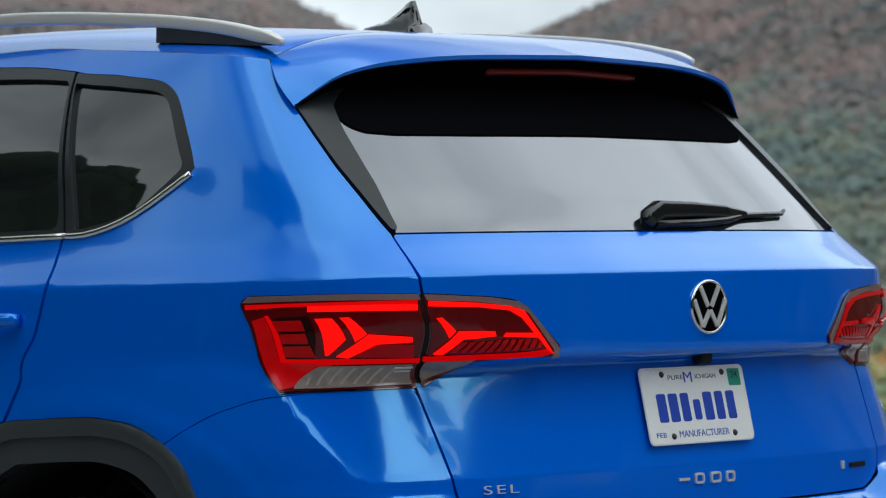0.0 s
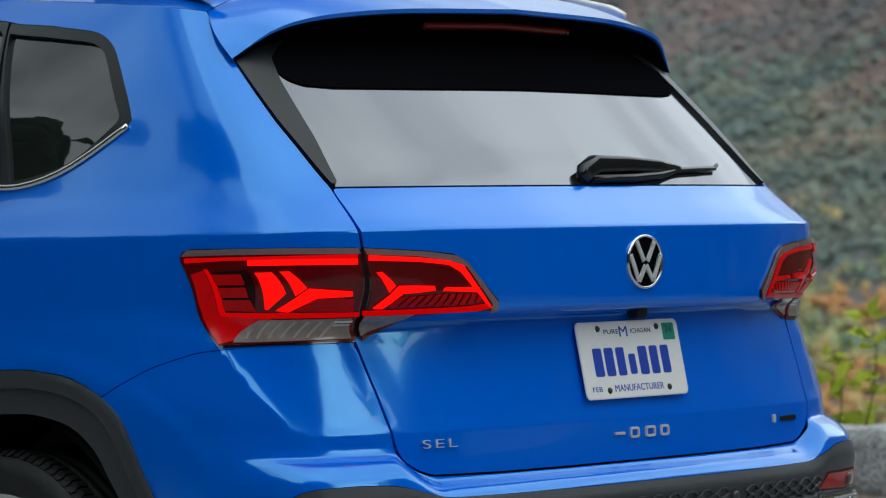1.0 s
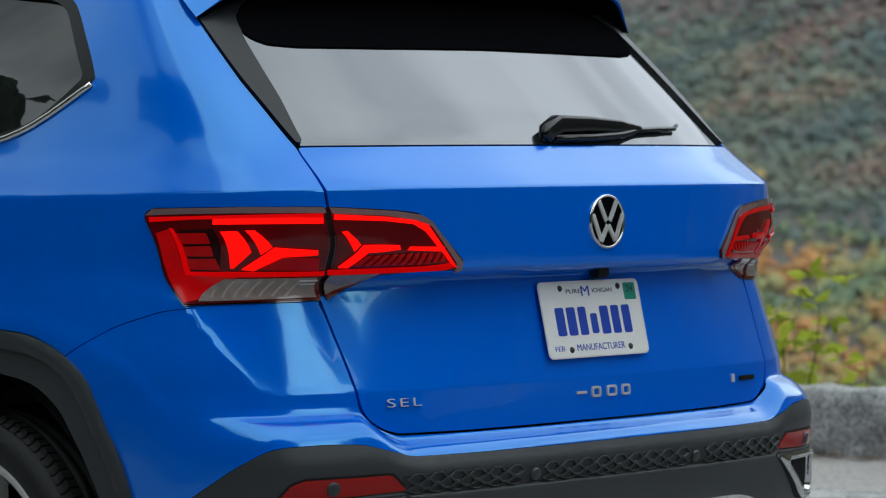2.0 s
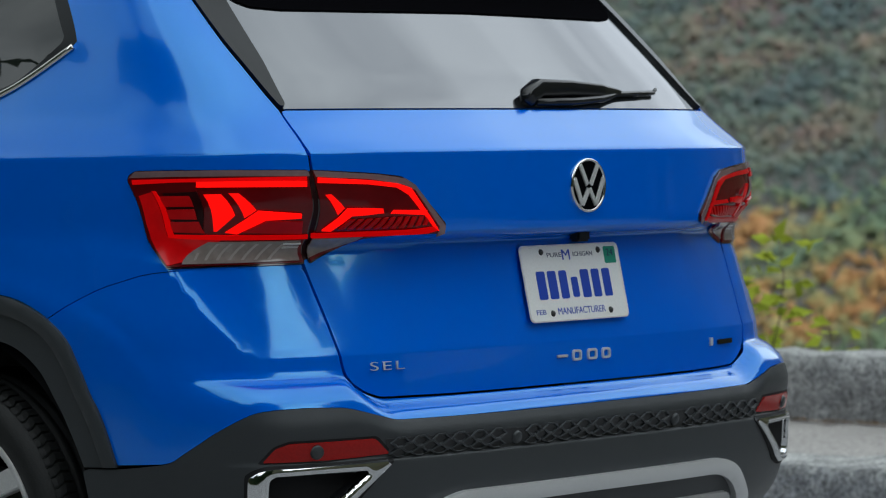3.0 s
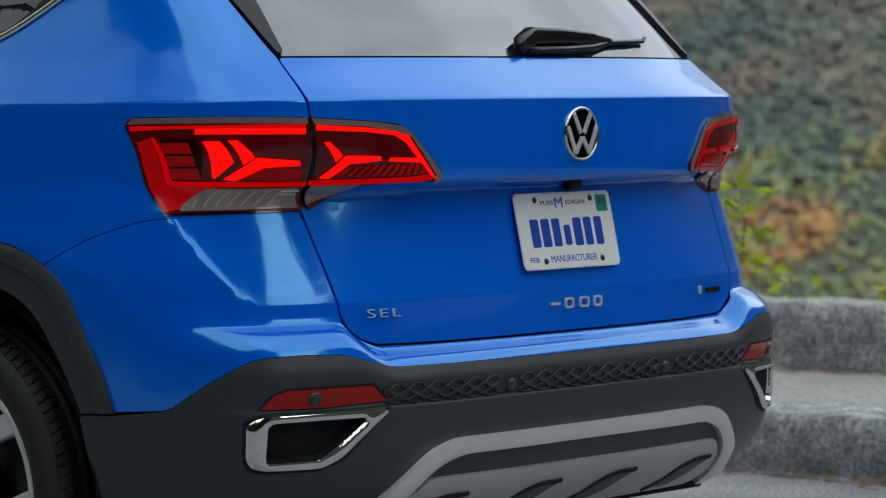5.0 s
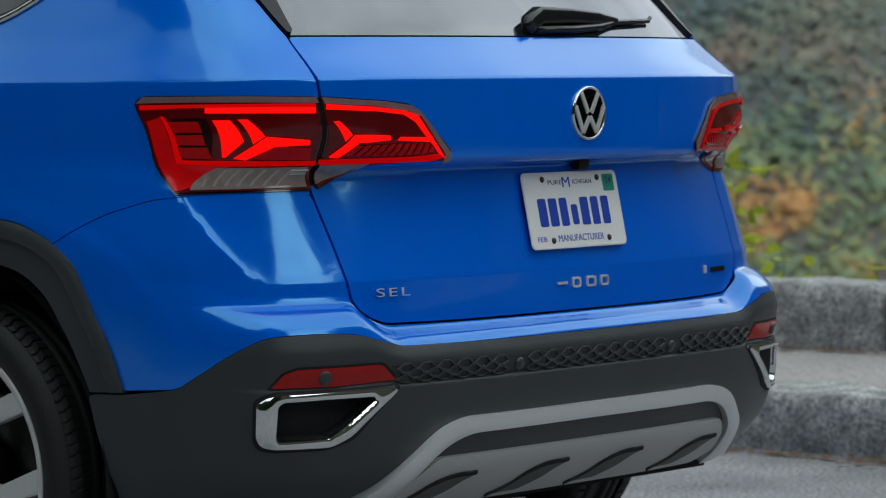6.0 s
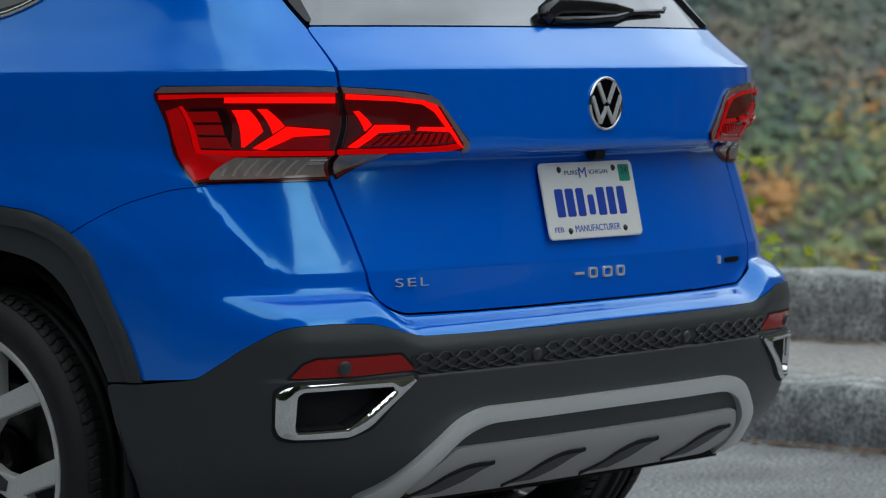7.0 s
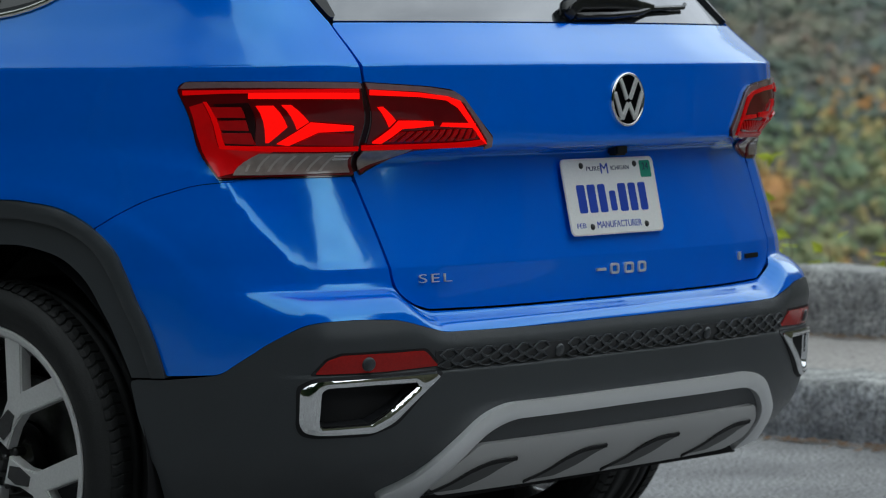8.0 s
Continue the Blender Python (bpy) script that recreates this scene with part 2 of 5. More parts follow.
def skin(s, z, out=0.0):
    """The place of (s, z) on the car's skin, moved outwards by out."""
    s, z = np.broadcast_arrays(np.asarray(s, float), np.asarray(z, float))

    def raw(s, z):
        a = np.abs(s)
        bx = interp(a, _len, [p[0] for p in PLAN])
        by = interp(a, _len, [p[1] for p in PLAN])
        fade = np.clip((1.5 - by) / 1.1, 0, 1)
        fade = fade * fade * (3 - 2 * fade)
        # towards the corner the ledge rises a little
        rise = np.clip((a - .53) / .12, 0, 1)
        lift = np.interp(z, [.56, .64, .71, .725, .80], [0, .80, 1.5, 1.45, 0]) * .036 * rise * rise * (3 - 2 * rise)
        zl = z - lift
        # the lower bumper stands proud round the corner
        near = np.clip((.48 - by) / .22, 0, 1)
        proud = interp(zl, STEP_Z, STEP_C) * (by - .04) * near * near * (3 - 2 * near)
        # hollow of the tail below the lamps, bounded by a crease that climbs towards the lamp's outer foot
        crease = interp(a, [0, .74, .80, .83, .86, .886, .92, .954, .97, 1.1], [.755, .754, .755, .763, .779, .802, .849, .905, .92, .95])
        k = np.clip((a - .40) / .26, 0, 1)
        lo, hi = .956 - .03 * k, .976 + .07 * k
        end = np.clip((hi - z) / (hi - lo), 0, 1)
        hollow = (.20 + .16 * k) * np.maximum(0, z - crease) * end * end * (3 - 2 * end)
        # the ledge of the tail dies away round the corner
        ledge_k = np.clip((.40 - by) / .11, 0, 1)
        plain = interp(z, PLAIN_Z, PLAIN_Y)
        tail_y = np.where((z > .42) & (z < .768), plain + (interp(zl, REAR_Z, REAR_Y) - plain) * ledge_k * ledge_k * (3 - 2 * ledge_k), interp(z, REAR_Z, REAR_Y))
        # the lip under the lamps runs out at the corner
        out_k = np.clip((a - .58) / .14, 0, 1)
        out_k = out_k * out_k * (3 - 2 * out_k) * ((z > .768) & (z < 1.05))
        tail_y = tail_y + (np.interp(z, [.768, 1.05], [.059, .0363]) - tail_y) * out_k
        y = hollow - proud + by - (1 - interp(z, CROWN_Z, CROWN_C)) * (by - .04) * fade + (tail_y - .04) * fade
        # the corner is fuller at the lamps and tucks in below
        full = .7 * interp(z, FULL_Z, FULL_D) * np.exp(-((a - .76) / .18) ** 2)
        # the paint swells a little round the wheel arch
        swell = np.clip((.575 - np.hypot(by - .912, z - .37)) / .05, 0, 1)
        full_side = .003 * swell * swell * (3 - 2 * swell) * np.clip((a - 1.0) / .15, 0, 1)
        return np.stack([np.sign(s) * (bx + full_side + full - (bx / .92) ** 4 * (.92 - interp(z, SIDE_Z, SIDE_X))), y - full, z], -1)
    p = raw(s, z)
    if not np.any(out):
        return p
    e = 2e-3
    n = np.cross(raw(s + e, z) - raw(s - e, z), raw(s, z + e) - raw(s, z - e))
    return p + n / np.linalg.norm(n, axis=-1, keepdims=True) * np.asarray(out)[..., None]


def skin_normal(s, z, e=1.5e-3):
    n = np.cross(skin(s + e, z) - skin(s - e, z), skin(s, z + e) - skin(s, z - e))
    return n / np.linalg.norm(n, axis=-1, keepdims=True)


def flank(y, z):
    """The s of the left flank's skin at length y and height z."""
    a = np.linspace(.62, 4.6, 800)
    return -float(np.interp(y, skin(-a, np.full(800, z))[:, 1], a))


# ---- building helpers ----
def empty(name, place=(0, 0, 0), **tags):
    ob = new(name)
    ob.location = place
    return tagged(ob, **tags)


def part(name, mesh, mat, parent=None, label=""):
    """Links a mesh or a bmesh as one object, under a thing or a part."""
    if isinstance(mesh, bmesh.types.BMesh):
        data = bpy.data.meshes.new(name)
        mesh.to_mesh(data)
        mesh.free()
        mesh = data
    if mat and not mesh.materials:
        mesh.materials.append(mat)
    ob = new(name, mesh)
    if parent:
        ob.parent = parent
    return tagged(ob, label=label)


def mesh_of(name, verts, faces, smooth=True):
    me = bpy.data.meshes.new(name)
    me.from_pydata([tuple(map(float, v)) for v in verts], [], [tuple(map(int, f)) for f in faces])
    me.update()
    if smooth:
        me.shade_smooth()
    return me


def fillet(pts, r, n=5):
    """Rounds the corners of a closed outline."""
    out = []
    for i, p in enumerate(pts):
        a, p, b = (np.array(q, float) for q in (pts[i - 1], p, pts[(i + 1) % len(pts)]))
        la, lb = np.linalg.norm(a - p), np.linalg.norm(b - p)
        k = min(r, la * .45, lb * .45)
        u, v = p + (a - p) / la * k, p + (b - p) / lb * k
        for j in range(n):
            w = j / (n - 1)
            out.append(tuple(u * (1 - w) ** 2 + 2 * p * w * (1 - w) + v * w * w))
    return out


def smooth(pts, n=4):
    """A soft curve through the points of an open outline."""
    p = np.array(pts, float)
    q = np.concatenate([[2 * p[0] - p[1]], p, [2 * p[-1] - p[-2]]])
    out = []
    for a, b, c, d in zip(q, q[1:], q[2:], q[3:]):
        for k in range(n):
            u = k / n
            out.append(tuple(.5 * (2 * b + (c - a) * u + (2 * a - 5 * b + 4 * c - d) * u * u + (3 * b - a - 3 * c + d) * u ** 3)))
    return out + [tuple(p[-1])]


def dense(pts, step):
    out = []
    for i, p in enumerate(pts):
        a, b = np.array(p, float), np.array(pts[(i + 1) % len(pts)], float)
        n = max(1, int(np.ceil(np.linalg.norm(b - a) / step)))
        out += [a + (b - a) * k / n for k in range(n)]
    return np.array(out)


def within(poly, q):
    """Which of the points q lie inside a closed outline."""
    x, y = q[:, 0], q[:, 1]
    inside = np.zeros(len(q), bool)
    for a, b in zip(poly, np.roll(poly, -1, axis=0)):
        cross = (a[1] > y) != (b[1] > y)
        with np.errstate(divide="ignore", invalid="ignore"):
            inside ^= cross & (x < (b[0] - a[0]) * (y - a[1]) / (b[1] - a[1]) + a[0])
    return inside


def resample(pts, n):
    """n evenly spaced points along an open outline."""
    p = np.array(pts, float)
    d = np.concatenate([[0], np.cumsum(np.linalg.norm(np.diff(p, axis=0), axis=1))])
    k = np.linspace(0, d[-1], n)
    return np.stack([np.interp(k, d, p[:, 0]), np.interp(k, d, p[:, 1])], 1)


def far_from(poly, q, d):
    a, b = poly, np.roll(poly, -1, axis=0)
    ab = b - a
    t = np.clip(((q[:, None] - a) * ab).sum(2) / np.maximum((ab ** 2).sum(1), 1e-12), 0, 1)
    return np.linalg.norm(q[:, None] - a - t[..., None] * ab, axis=2).min(1) > d


CREASES = [.560, .563, .566, .59, .60, .61, .620, .628, .631, .634, .638, .642, .646, .650, .655, .661, .667, .672, .676, .68, .685, .690, .695, .70, .705, .71, .715, .72, .745, .752, .758, .768, .776, .945, .954, .962, .975, 1.117, 1.124, 1.127, 1.129, 1.131, 1.1335, 1.138, 1.145, 1.155, 1.18, 1.205]


def patch(name, outline, mat, parent, out=0.0, rim=.012, step=.03, holes=(), label="", surface=None, creases=True, bulge=0.0):
    """A panel of the car: the part of its skin inside an outline of (s, z), with edges turned in by rim. bulge swells its middle."""
    surface = surface or skin
    loops = [dense(outline, step * .6)] + [dense(h, step * .6) for h in holes]
    lo, hi = loops[0].min(0), loops[0].max(0)
    zs = set(np.arange(lo[1], hi[1], step).round(4))
    if creases and surface is skin:
        zs |= {c for c in CREASES if lo[1] < c < hi[1]}
    grid = np.array([(s, z) for k, z in enumerate(sorted(zs)) for s in np.arange(lo[0] + step * .5, hi[0], step)]).reshape(-1, 2)
    if len(grid):
        keep = within(loops[0], grid)
        for h in loops[1:]:
            keep &= ~within(h, grid)
        grid = grid[keep]
        for h in loops:
            grid = grid[far_from(h, grid, step * .22)]
    verts, edges = [], []
    for h in loops:
        base = len(verts)
        verts += [Vector(p) for p in h]
        edges += [(base + i, base + (i + 1) % len(h)) for i in range(len(h))]
    verts += [Vector(p) for p in grid]
    v2, _, faces, *_ = mathutils.geometry.delaunay_2d_cdt(verts, edges, [], 1, 1e-6)
    uv = np.array([tuple(v) for v in v2])
    faces = [tuple(f) for f in faces]
    mids = np.array([uv[list(f)].mean(0) for f in faces])
    keep = within(loops[0], mids)
    for h in loops[1:]:
        keep &= ~within(h, mids)
    tris = []
    for f, k in zip(faces, keep):
        if k:
            a, b, c = (uv[i] for i in f[:3])
            tris.append(f if (b[0] - a[0]) * (c[1] - a[1]) - (b[1] - a[1]) * (c[0] - a[0]) > 0 else f[::-1])
    lift = np.full(len(uv), float(out))
    if bulge:
        d = np.full(len(uv), 1e9)
        for h in loops:
            a, b = h, np.roll(h, -1, axis=0)
            ab = b - a
            t = np.clip(((uv[:, None] - a) * ab).sum(2) / np.maximum((ab ** 2).sum(1), 1e-12), 0, 1)
            d = np.minimum(d, np.linalg.norm(uv[:, None] - a - t[..., None] * ab, axis=2).min(1))
        lift += bulge * (1 - np.exp(-d / (abs(bulge) * 1.2)))
    top = surface(uv[:, 0], uv[:, 1], lift)
    count = {}
    for f in tris:
        for i in range(3):
            e = (f[i], f[(i + 1) % 3])
            count[tuple(sorted(e))] = count.get(tuple(sorted(e)), []) + [e]
    border = [e[0] for e in count.values() if len(e) == 1]
    ring = sorted({i for e in border for i in e})
    low = {v: len(uv) + k for k, v in enumerate(ring)}
    under = surface(uv[ring, 0], uv[ring, 1], np.full(len(ring), float(out) - rim))
    all_faces = tris + [(b, a, low[a], low[b]) for a, b in border]
    me = mesh_of(name, np.concatenate([top, under]), all_faces)
    if surface is skin and not bulge:
        nn = skin_normal(uv[:, 0], uv[:, 1])
        loops_n = [tuple(nn[i]) for f in tris for i in f]
        for k in range(len(border)):
            loops_n += [tuple(me.polygons[len(tris) + k].normal)] * 4
        me.normals_split_custom_set(loops_n)
    sharp = me.attributes.new("sharp_edge", "BOOLEAN", "EDGE")
    edge_set = {tuple(sorted(e)) for e in border}
    sharp.data.foreach_set("value", [tuple(sorted(e.vertices)) in edge_set for e in me.edges])
    return part(name, me, mat, parent, label)


def mirrored(outline):
    return [(-s, z) for s, z in outline][::-1]


def both(name, outline, mat, parent, **kw):
    """A panel on the left and its mirror on the right."""
    holes = kw.pop("holes", ())
    return (patch(name, outline, mat, parent, holes=holes, **kw),
            patch(name, mirrored(outline), mat, parent, holes=[mirrored(h) for h in holes], **kw))


def tube(path, r, n=10, closed=False, name="tube", box=1.0):
    """A round bar along a path; r may be one radius or one for each point, or (width, height) pairs."""
    path = np.array(path, float)
    rr = [r] * len(path) if np.isscalar(r) else list(r)
    verts, faces = [], []
    up = np.array([0, 0, 1.0])
    for i, p in enumerate(path):
        a, b = path[max(i - 1, 0)], path[min(i + 1, len(path) - 1)]
        if closed:
            a, b = path[i - 1], path[(i + 1) % len(path)]
        d = (b - a) / np.linalg.norm(b - a)
        u = np.cross(d, up if abs(d[2]) < .95 else (1, 0, 0))
        u /= np.linalg.norm(u)
        v = np.cross(u, d)
        ru, rv = rr[i] if np.ndim(rr[i]) else (rr[i], rr[i])
        for k in range(n):
            t = 2 * np.pi * k / n
            verts.append(p + u * ru * np.sign(np.cos(t)) * abs(np.cos(t)) ** box + v * rv * np.sign(np.sin(t)) * abs(np.sin(t)) ** box)
    m = len(path)
    for i in range(m if closed else m - 1):
        for k in range(n):
            a, b = i * n, ((i + 1) % m) * n
            faces.append((a + k, a + (k + 1) % n, b + (k + 1) % n, b + k))
    if not closed:
        faces += [tuple(range(n))[::-1], tuple(range((m - 1) * n, m * n))]
    return mesh_of(name, verts, faces)


def lathe(profile, n=72, name="lathe", axis="x"):
    """Turns (radius, along) pairs round an axis."""
    verts = [(a, r * math.cos(2 * math.pi * k / n), r * math.sin(2 * math.pi * k / n)) for r, a in profile for k in range(n)]
    faces = [(i * n + k, i * n + (k + 1) % n, (i + 1) * n + (k + 1) % n, (i + 1) * n + k) for i in range(len(profile) - 1) for k in range(n)]
    return mesh_of(name, verts, faces)


def slab(points, depth, bevel=0.0, name="slab"):
    """A flat outline in x and y with thickness depth along z, edges bevelled."""
    bm = bmesh.new()
    f = bm.faces.new([bm.verts.new((x, y, 0)) for x, y in points])
    top = bmesh.ops.extrude_face_region(bm, geom=[f])
    bmesh.ops.translate(bm, verts=[v for v in top["geom"] if isinstance(v, bmesh.types.BMVert)], vec=(0, 0, depth))
    bmesh.ops.recalc_face_normals(bm, faces=bm.faces)
    if bevel:
        bmesh.ops.bevel(bm, geom=[e for e in bm.edges if all(v.co.z > depth * .5 for v in e.verts)], offset=bevel, segments=2, affect="EDGES")
    return bm


def box(lo, hi, bevel=0.0):
    bm = bmesh.new()
    bmesh.ops.create_cube(bm, size=1)
    lo, hi = Vector(lo), Vector(hi)
    for v in bm.verts:
        v.co = Vector([(lo[i] + hi[i]) / 2 + v.co[i] * (hi[i] - lo[i]) for i in range(3)])
    if bevel:
        bmesh.ops.bevel(bm, geom=bm.edges[:], offset=bevel, segments=2, affect="EDGES")
    return bm


GROUND = .025

# ---- the car ----
car = empty("suv", label="bright blue compact suv with lit red tail lamps, parked on asphalt", category="car")

# outlines, as (s, z); left-hand ones, mirrored for the right
TAIL_EDGE = [(-.666, 1.208), (-.680, 1.134), (-.672, 1.085), (-.640, .926), (-.636, .858), (-.632, .791), (-.627, .745), (-.621, .722), (-.608, .704), (-.576, .685), (-.545, .6755), (-.37, .673)]
BLACK_TOP = [(-1.086, 0.5650), (-1.062, 0.5700), (-1.026, 0.5890), (-0.994, 0.6060), (-0.966, 0.6230), (-0.940, 0.6380), (-0.918, 0.6490), (-0.896, 0.6580), (-0.870, 0.6630), (-0.842, 0.6650), (-0.756, 0.6670), (-0.674, 0.6640), (-0.648, 0.6590), (-0.590, 0.6450), (-0.550, 0.6350), (-0.390, 0.6335)]
ARCH_OUT = [(-1.218, .556), (-1.226, .581), (-1.234, .607), (-1.244, .636), (-1.256, .664), (-1.270, .689), (-1.282, .725), (-1.298, .781), (-1.330, .830), (-1.380, .861), (-1.444, .872), (-1.512, .876), (flank(1.06, .868), .868)]
ARCH_IN = [(-1.308, .553), (-1.322, .587), (-1.338, .624), (-1.350, .651), (-1.364, .676), (-1.394, .732), (-1.436, .769), (-1.492, .787), (-1.554, .793), (flank(1.04, .785), .785)]
ARCH_OUT, ARCH_IN = smooth(ARCH_OUT), smooth(ARCH_IN)
SEAM = [(-.956, .915), (-1.018, .909), (-1.074, .898), (-1.152, .881), (-1.240, .856), (-1.330, .826)]
SEAM = smooth(SEAM)
WINDOW = smooth([(-1.508, 1.231), (-1.436, 1.232), (-1.34, 1.245), (-1.244, 1.268), (-1.13, 1.305), (-1.03, 1.341)]) + smooth([(-1.012, 1.351), (-1.002, 1.375), (-.992, 1.41), (-.980, 1.475), (-.981, 1.504), (-.998, 1.525), (-1.035, 1.538), (-1.12, 1.549), (-1.208, 1.558), (-1.47, 1.571)])
ROOF_EDGE = [(-.688, 1.562), (-.846, 1.580), (-1.196, 1.611), (-1.6, 1.627), (-2.084, 1.638), (-2.9, 1.639)]
DOOR_CUT = [(-1.516, 1.228), (-1.566, 1.14), (-1.598, 1.03), (-1.65, .95), (-1.728, .868)]


# dark layer behind the seams
both("inner_shell", [(0, .72), (0, 1.20), (-.66, 1.20), (-.70, 1.53), (-.85, 1.54), (-.97, 1.50), (-.97, 1.34), (-1.45, 1.22), (-1.7, 1.1), (-1.74, .88), (-1.38, .82), (-1.33, .72)][::-1],
     GAP, car, out=-.022, rim=.002, step=.05)
both("inner_shell", [(0, .30), (0, .54), (-1.25, .54), (-1.24, .42), (-1.1, .32)][::-1], GAP, car, out=-.03, rim=.002, step=.05)
tail = TAIL_EDGE + mirrored(TAIL_EDGE)
tailgate = patch("tailgate", fillet(tail, .008, 4), PAINT, car, step=.022)
quarter = [(-.6895, 1.561), (-.692, 1.52), (-.6945, 1.471), (-.689, 1.337), (-.670, 1.208), (-.686, 1.134), (-.680, 1.098), (-.646, .9170), (-.956, .9170)] \
    + [(s, z + .0018) for s, z in SEAM[1:]] + [(s, z + .002) for s, z in ARCH_OUT[32:]] + [(s + .006, z) for s, z in DOOR_CUT[::-1]] \
    + WINDOW[1:-1] + [(-1.47, 1.5735), (-1.486, 1.5745), (-2.1, 1.6065), (-2.62, 1.6065), (-2.62, 1.6345)] + [(-q, float(interp(q, [-p[0] for p in ROOF_EDGE], [p[1] for p in ROOF_EDGE])) - .001) for q in np.linspace(2.5, .74, 45)]
both("rear_quarter_panel", quarter[::-1], PAINT, car, step=.026)
bumper_top = [(s - .0055 * min(1, max(0, (-s - .5) / .1)), z - .0042) for s, z in TAIL_EDGE[3:]]
left_run = BLACK_TOP[::-1] + [(s, z + .004) for s, z in ARCH_OUT[:1]] + ARCH_OUT[1:29] + SEAM[::-1]
right_run = mirrored(left_run)
blue_bumper = right_run + left_run + bumper_top + mirrored(bumper_top)
patch("rear_bumper", fillet(blue_bumper[::-1], .02, 5), PAINT, car, step=.016)

# lower, textured plastic
EXHAUST_OUT = [(-.910, .533), (-.908, .543), (-.890, .553), (-.864, .558), (-.582, .5595), (-.574, .555), (-.594, .541), (-.690, .476), (-.734, .460), (-.878, .460), (-.904, .465), (-.914, .481)]
EXHAUST_IN = [(-.866, .538), (-.852, .545), (-.750, .547), (-.632, .547), (-.628, .541), (-.712, .491), (-.744, .475), (-.868, .473), (-.874, .481)]
clad_left = [(-1.310, .549), (-1.296, .478), (-1.270, .405), (-1.202, .349), (-1.13, .30), (-.9, .285), (-.66, .314), (-.4, .320)]
low_left = [(s, z - .0015) for s, z in BLACK_TOP[::-1]] + [(-1.218, .552)] + clad_left
lower = low_left + mirrored(low_left)
ex_hole = fillet(EXHAUST_OUT, .012, 3)
patch("lower_bumper", fillet(lower, .012, 4), PLASTIC, car, step=.018, out=.002, rim=.005, holes=[ex_hole, mirrored(ex_hole)], label="textured dark grey plastic lower bumper")
for side in (1, -1):
    def sided(pts):
        return mirrored(pts) if side < 0 else pts
    outer = resample(ARCH_OUT + [(flank(y, z), z) for y, z in ((1.16, .845), (1.24, .80), (1.33, .70), (1.385, .56))], 60)
    inner_edge = resample(ARCH_IN + [(flank(y, z), z) for y, z in ((1.18, .73), (1.27, .66), (1.32, .556))], 60)
    middle = outer * .60 + inner_edge * .40
    trim = patch("wheel_arch_trim", sided([tuple(p) for p in np.concatenate([outer, middle[::-1]])[::-1]]), PLASTIC, car, out=.007, rim=.02, step=.02, label="dark grey plastic wheel arch trim", bulge=.004)
    patch("arch_lip", sided([tuple(p) for p in np.concatenate([middle, inner_edge[::-1]])[::-1]]), PLASTIC, trim, out=-.001, rim=.04, step=.03)
    patch("exhaust_groove", sided(fillet([(s - (.008 if s < -.7 else -.010), z + (.005 if z > .51 else -.007)) for s, z in EXHAUST_OUT], .014, 4)), GAP, car, out=.0032, rim=.004, step=.03, holes=[sided(fillet(EXHAUST_IN, .008, 4))], label="dark groove round the exhaust surround")
    frame_ring = patch("exhaust_trim", sided(fillet(EXHAUST_OUT, .014, 5)), CHROME, car, out=.008, rim=.012, step=.007,
                       holes=[sided(fillet(EXHAUST_IN, .008, 4))], label="polished chrome exhaust surround", bulge=.006)
    patch("recess", sided(EXHAUST_IN), RECESS, frame_ring, out=-.045, rim=-.046, step=.05, label="dark exhaust recess")
    refl = patch("rear_reflector", sided(fillet([(-.876, .570), (-.848, .595), (-.814, .604), (-.61, .605), (-.572, .575), (-.718, .569)][::-1], .007, 4)), REFLECTOR, car, out=.005, rim=.012, step=.03,
                 label="red reflector strip", bulge=.002)
    patch("reflector_bed", sided(fillet([(-.888, .567), (-.852, .599), (-.816, .6085), (-.606, .6095), (-.562, .574), (-.718, .565)][::-1], .008, 4)), GAP, refl, out=.0032, rim=.004, step=.03)
    c = skin(side * -.745, .587, .008)
    n = skin(side * -.745, .587, .02) - c
    sensor = part("sensor", lathe([(0, .003), (.011, .003), (.013, .001), (.014, -.006)], 20, "sensor"), PLASTIC, refl, "round parking sensor")
    sensor.matrix_world = Matrix.Translation(c) @ Vector(n).to_track_quat("X", "Z").to_matrix().to_4x4()

# honeycomb grille strip with two sensors
strip = patch("honeycomb_strip", [(-.575, .570), (-.53, .566), (.53, .566), (.575, .570), (.60, .604), (.30, .601), (-.30, .601), (-.585, .602)], RECESS, car, out=.0030, rim=.004, step=.03, label="dark honeycomb patterned strip")
SENSORS = (-.245, .245)
hexes = []
for row, z in enumerate((.5745, .5845, .5945)):
    for k in range(-12, 12):
        s = k * .050 + (row % 2) * .025
        if abs(s) < .565 and all(abs(s - q) > .035 for q in SENSORS):
            hexes.append((s, z))
hv, hf = [], []
for s, z in hexes:
    outline = [(-.0245, 0), (-.009, .0096), (.009, .0096), (.0245, 0), (.009, -.0096), (-.009, -.0096)]
    b = len(hv)
    for scale, o in ((1.03, .0031), (1.0, .0072), (.80, .0072), (.62, .0031)):
        ring = np.array(outline) * scale
        hv += list(skin(s + ring[:, 0], z + ring[:, 1], np.full(6, o)))
    for r in range(3):
        hf += [(b + r * 6 + i, b + r * 6 + (i + 1) % 6, b + r * 6 + 6 + (i + 1) % 6, b + r * 6 + 6 + i) for i in range(6)]
tagged(part("honeycomb", mesh_of("honeycomb", hv, hf, False), PLASTIC, strip), kind="stuff")
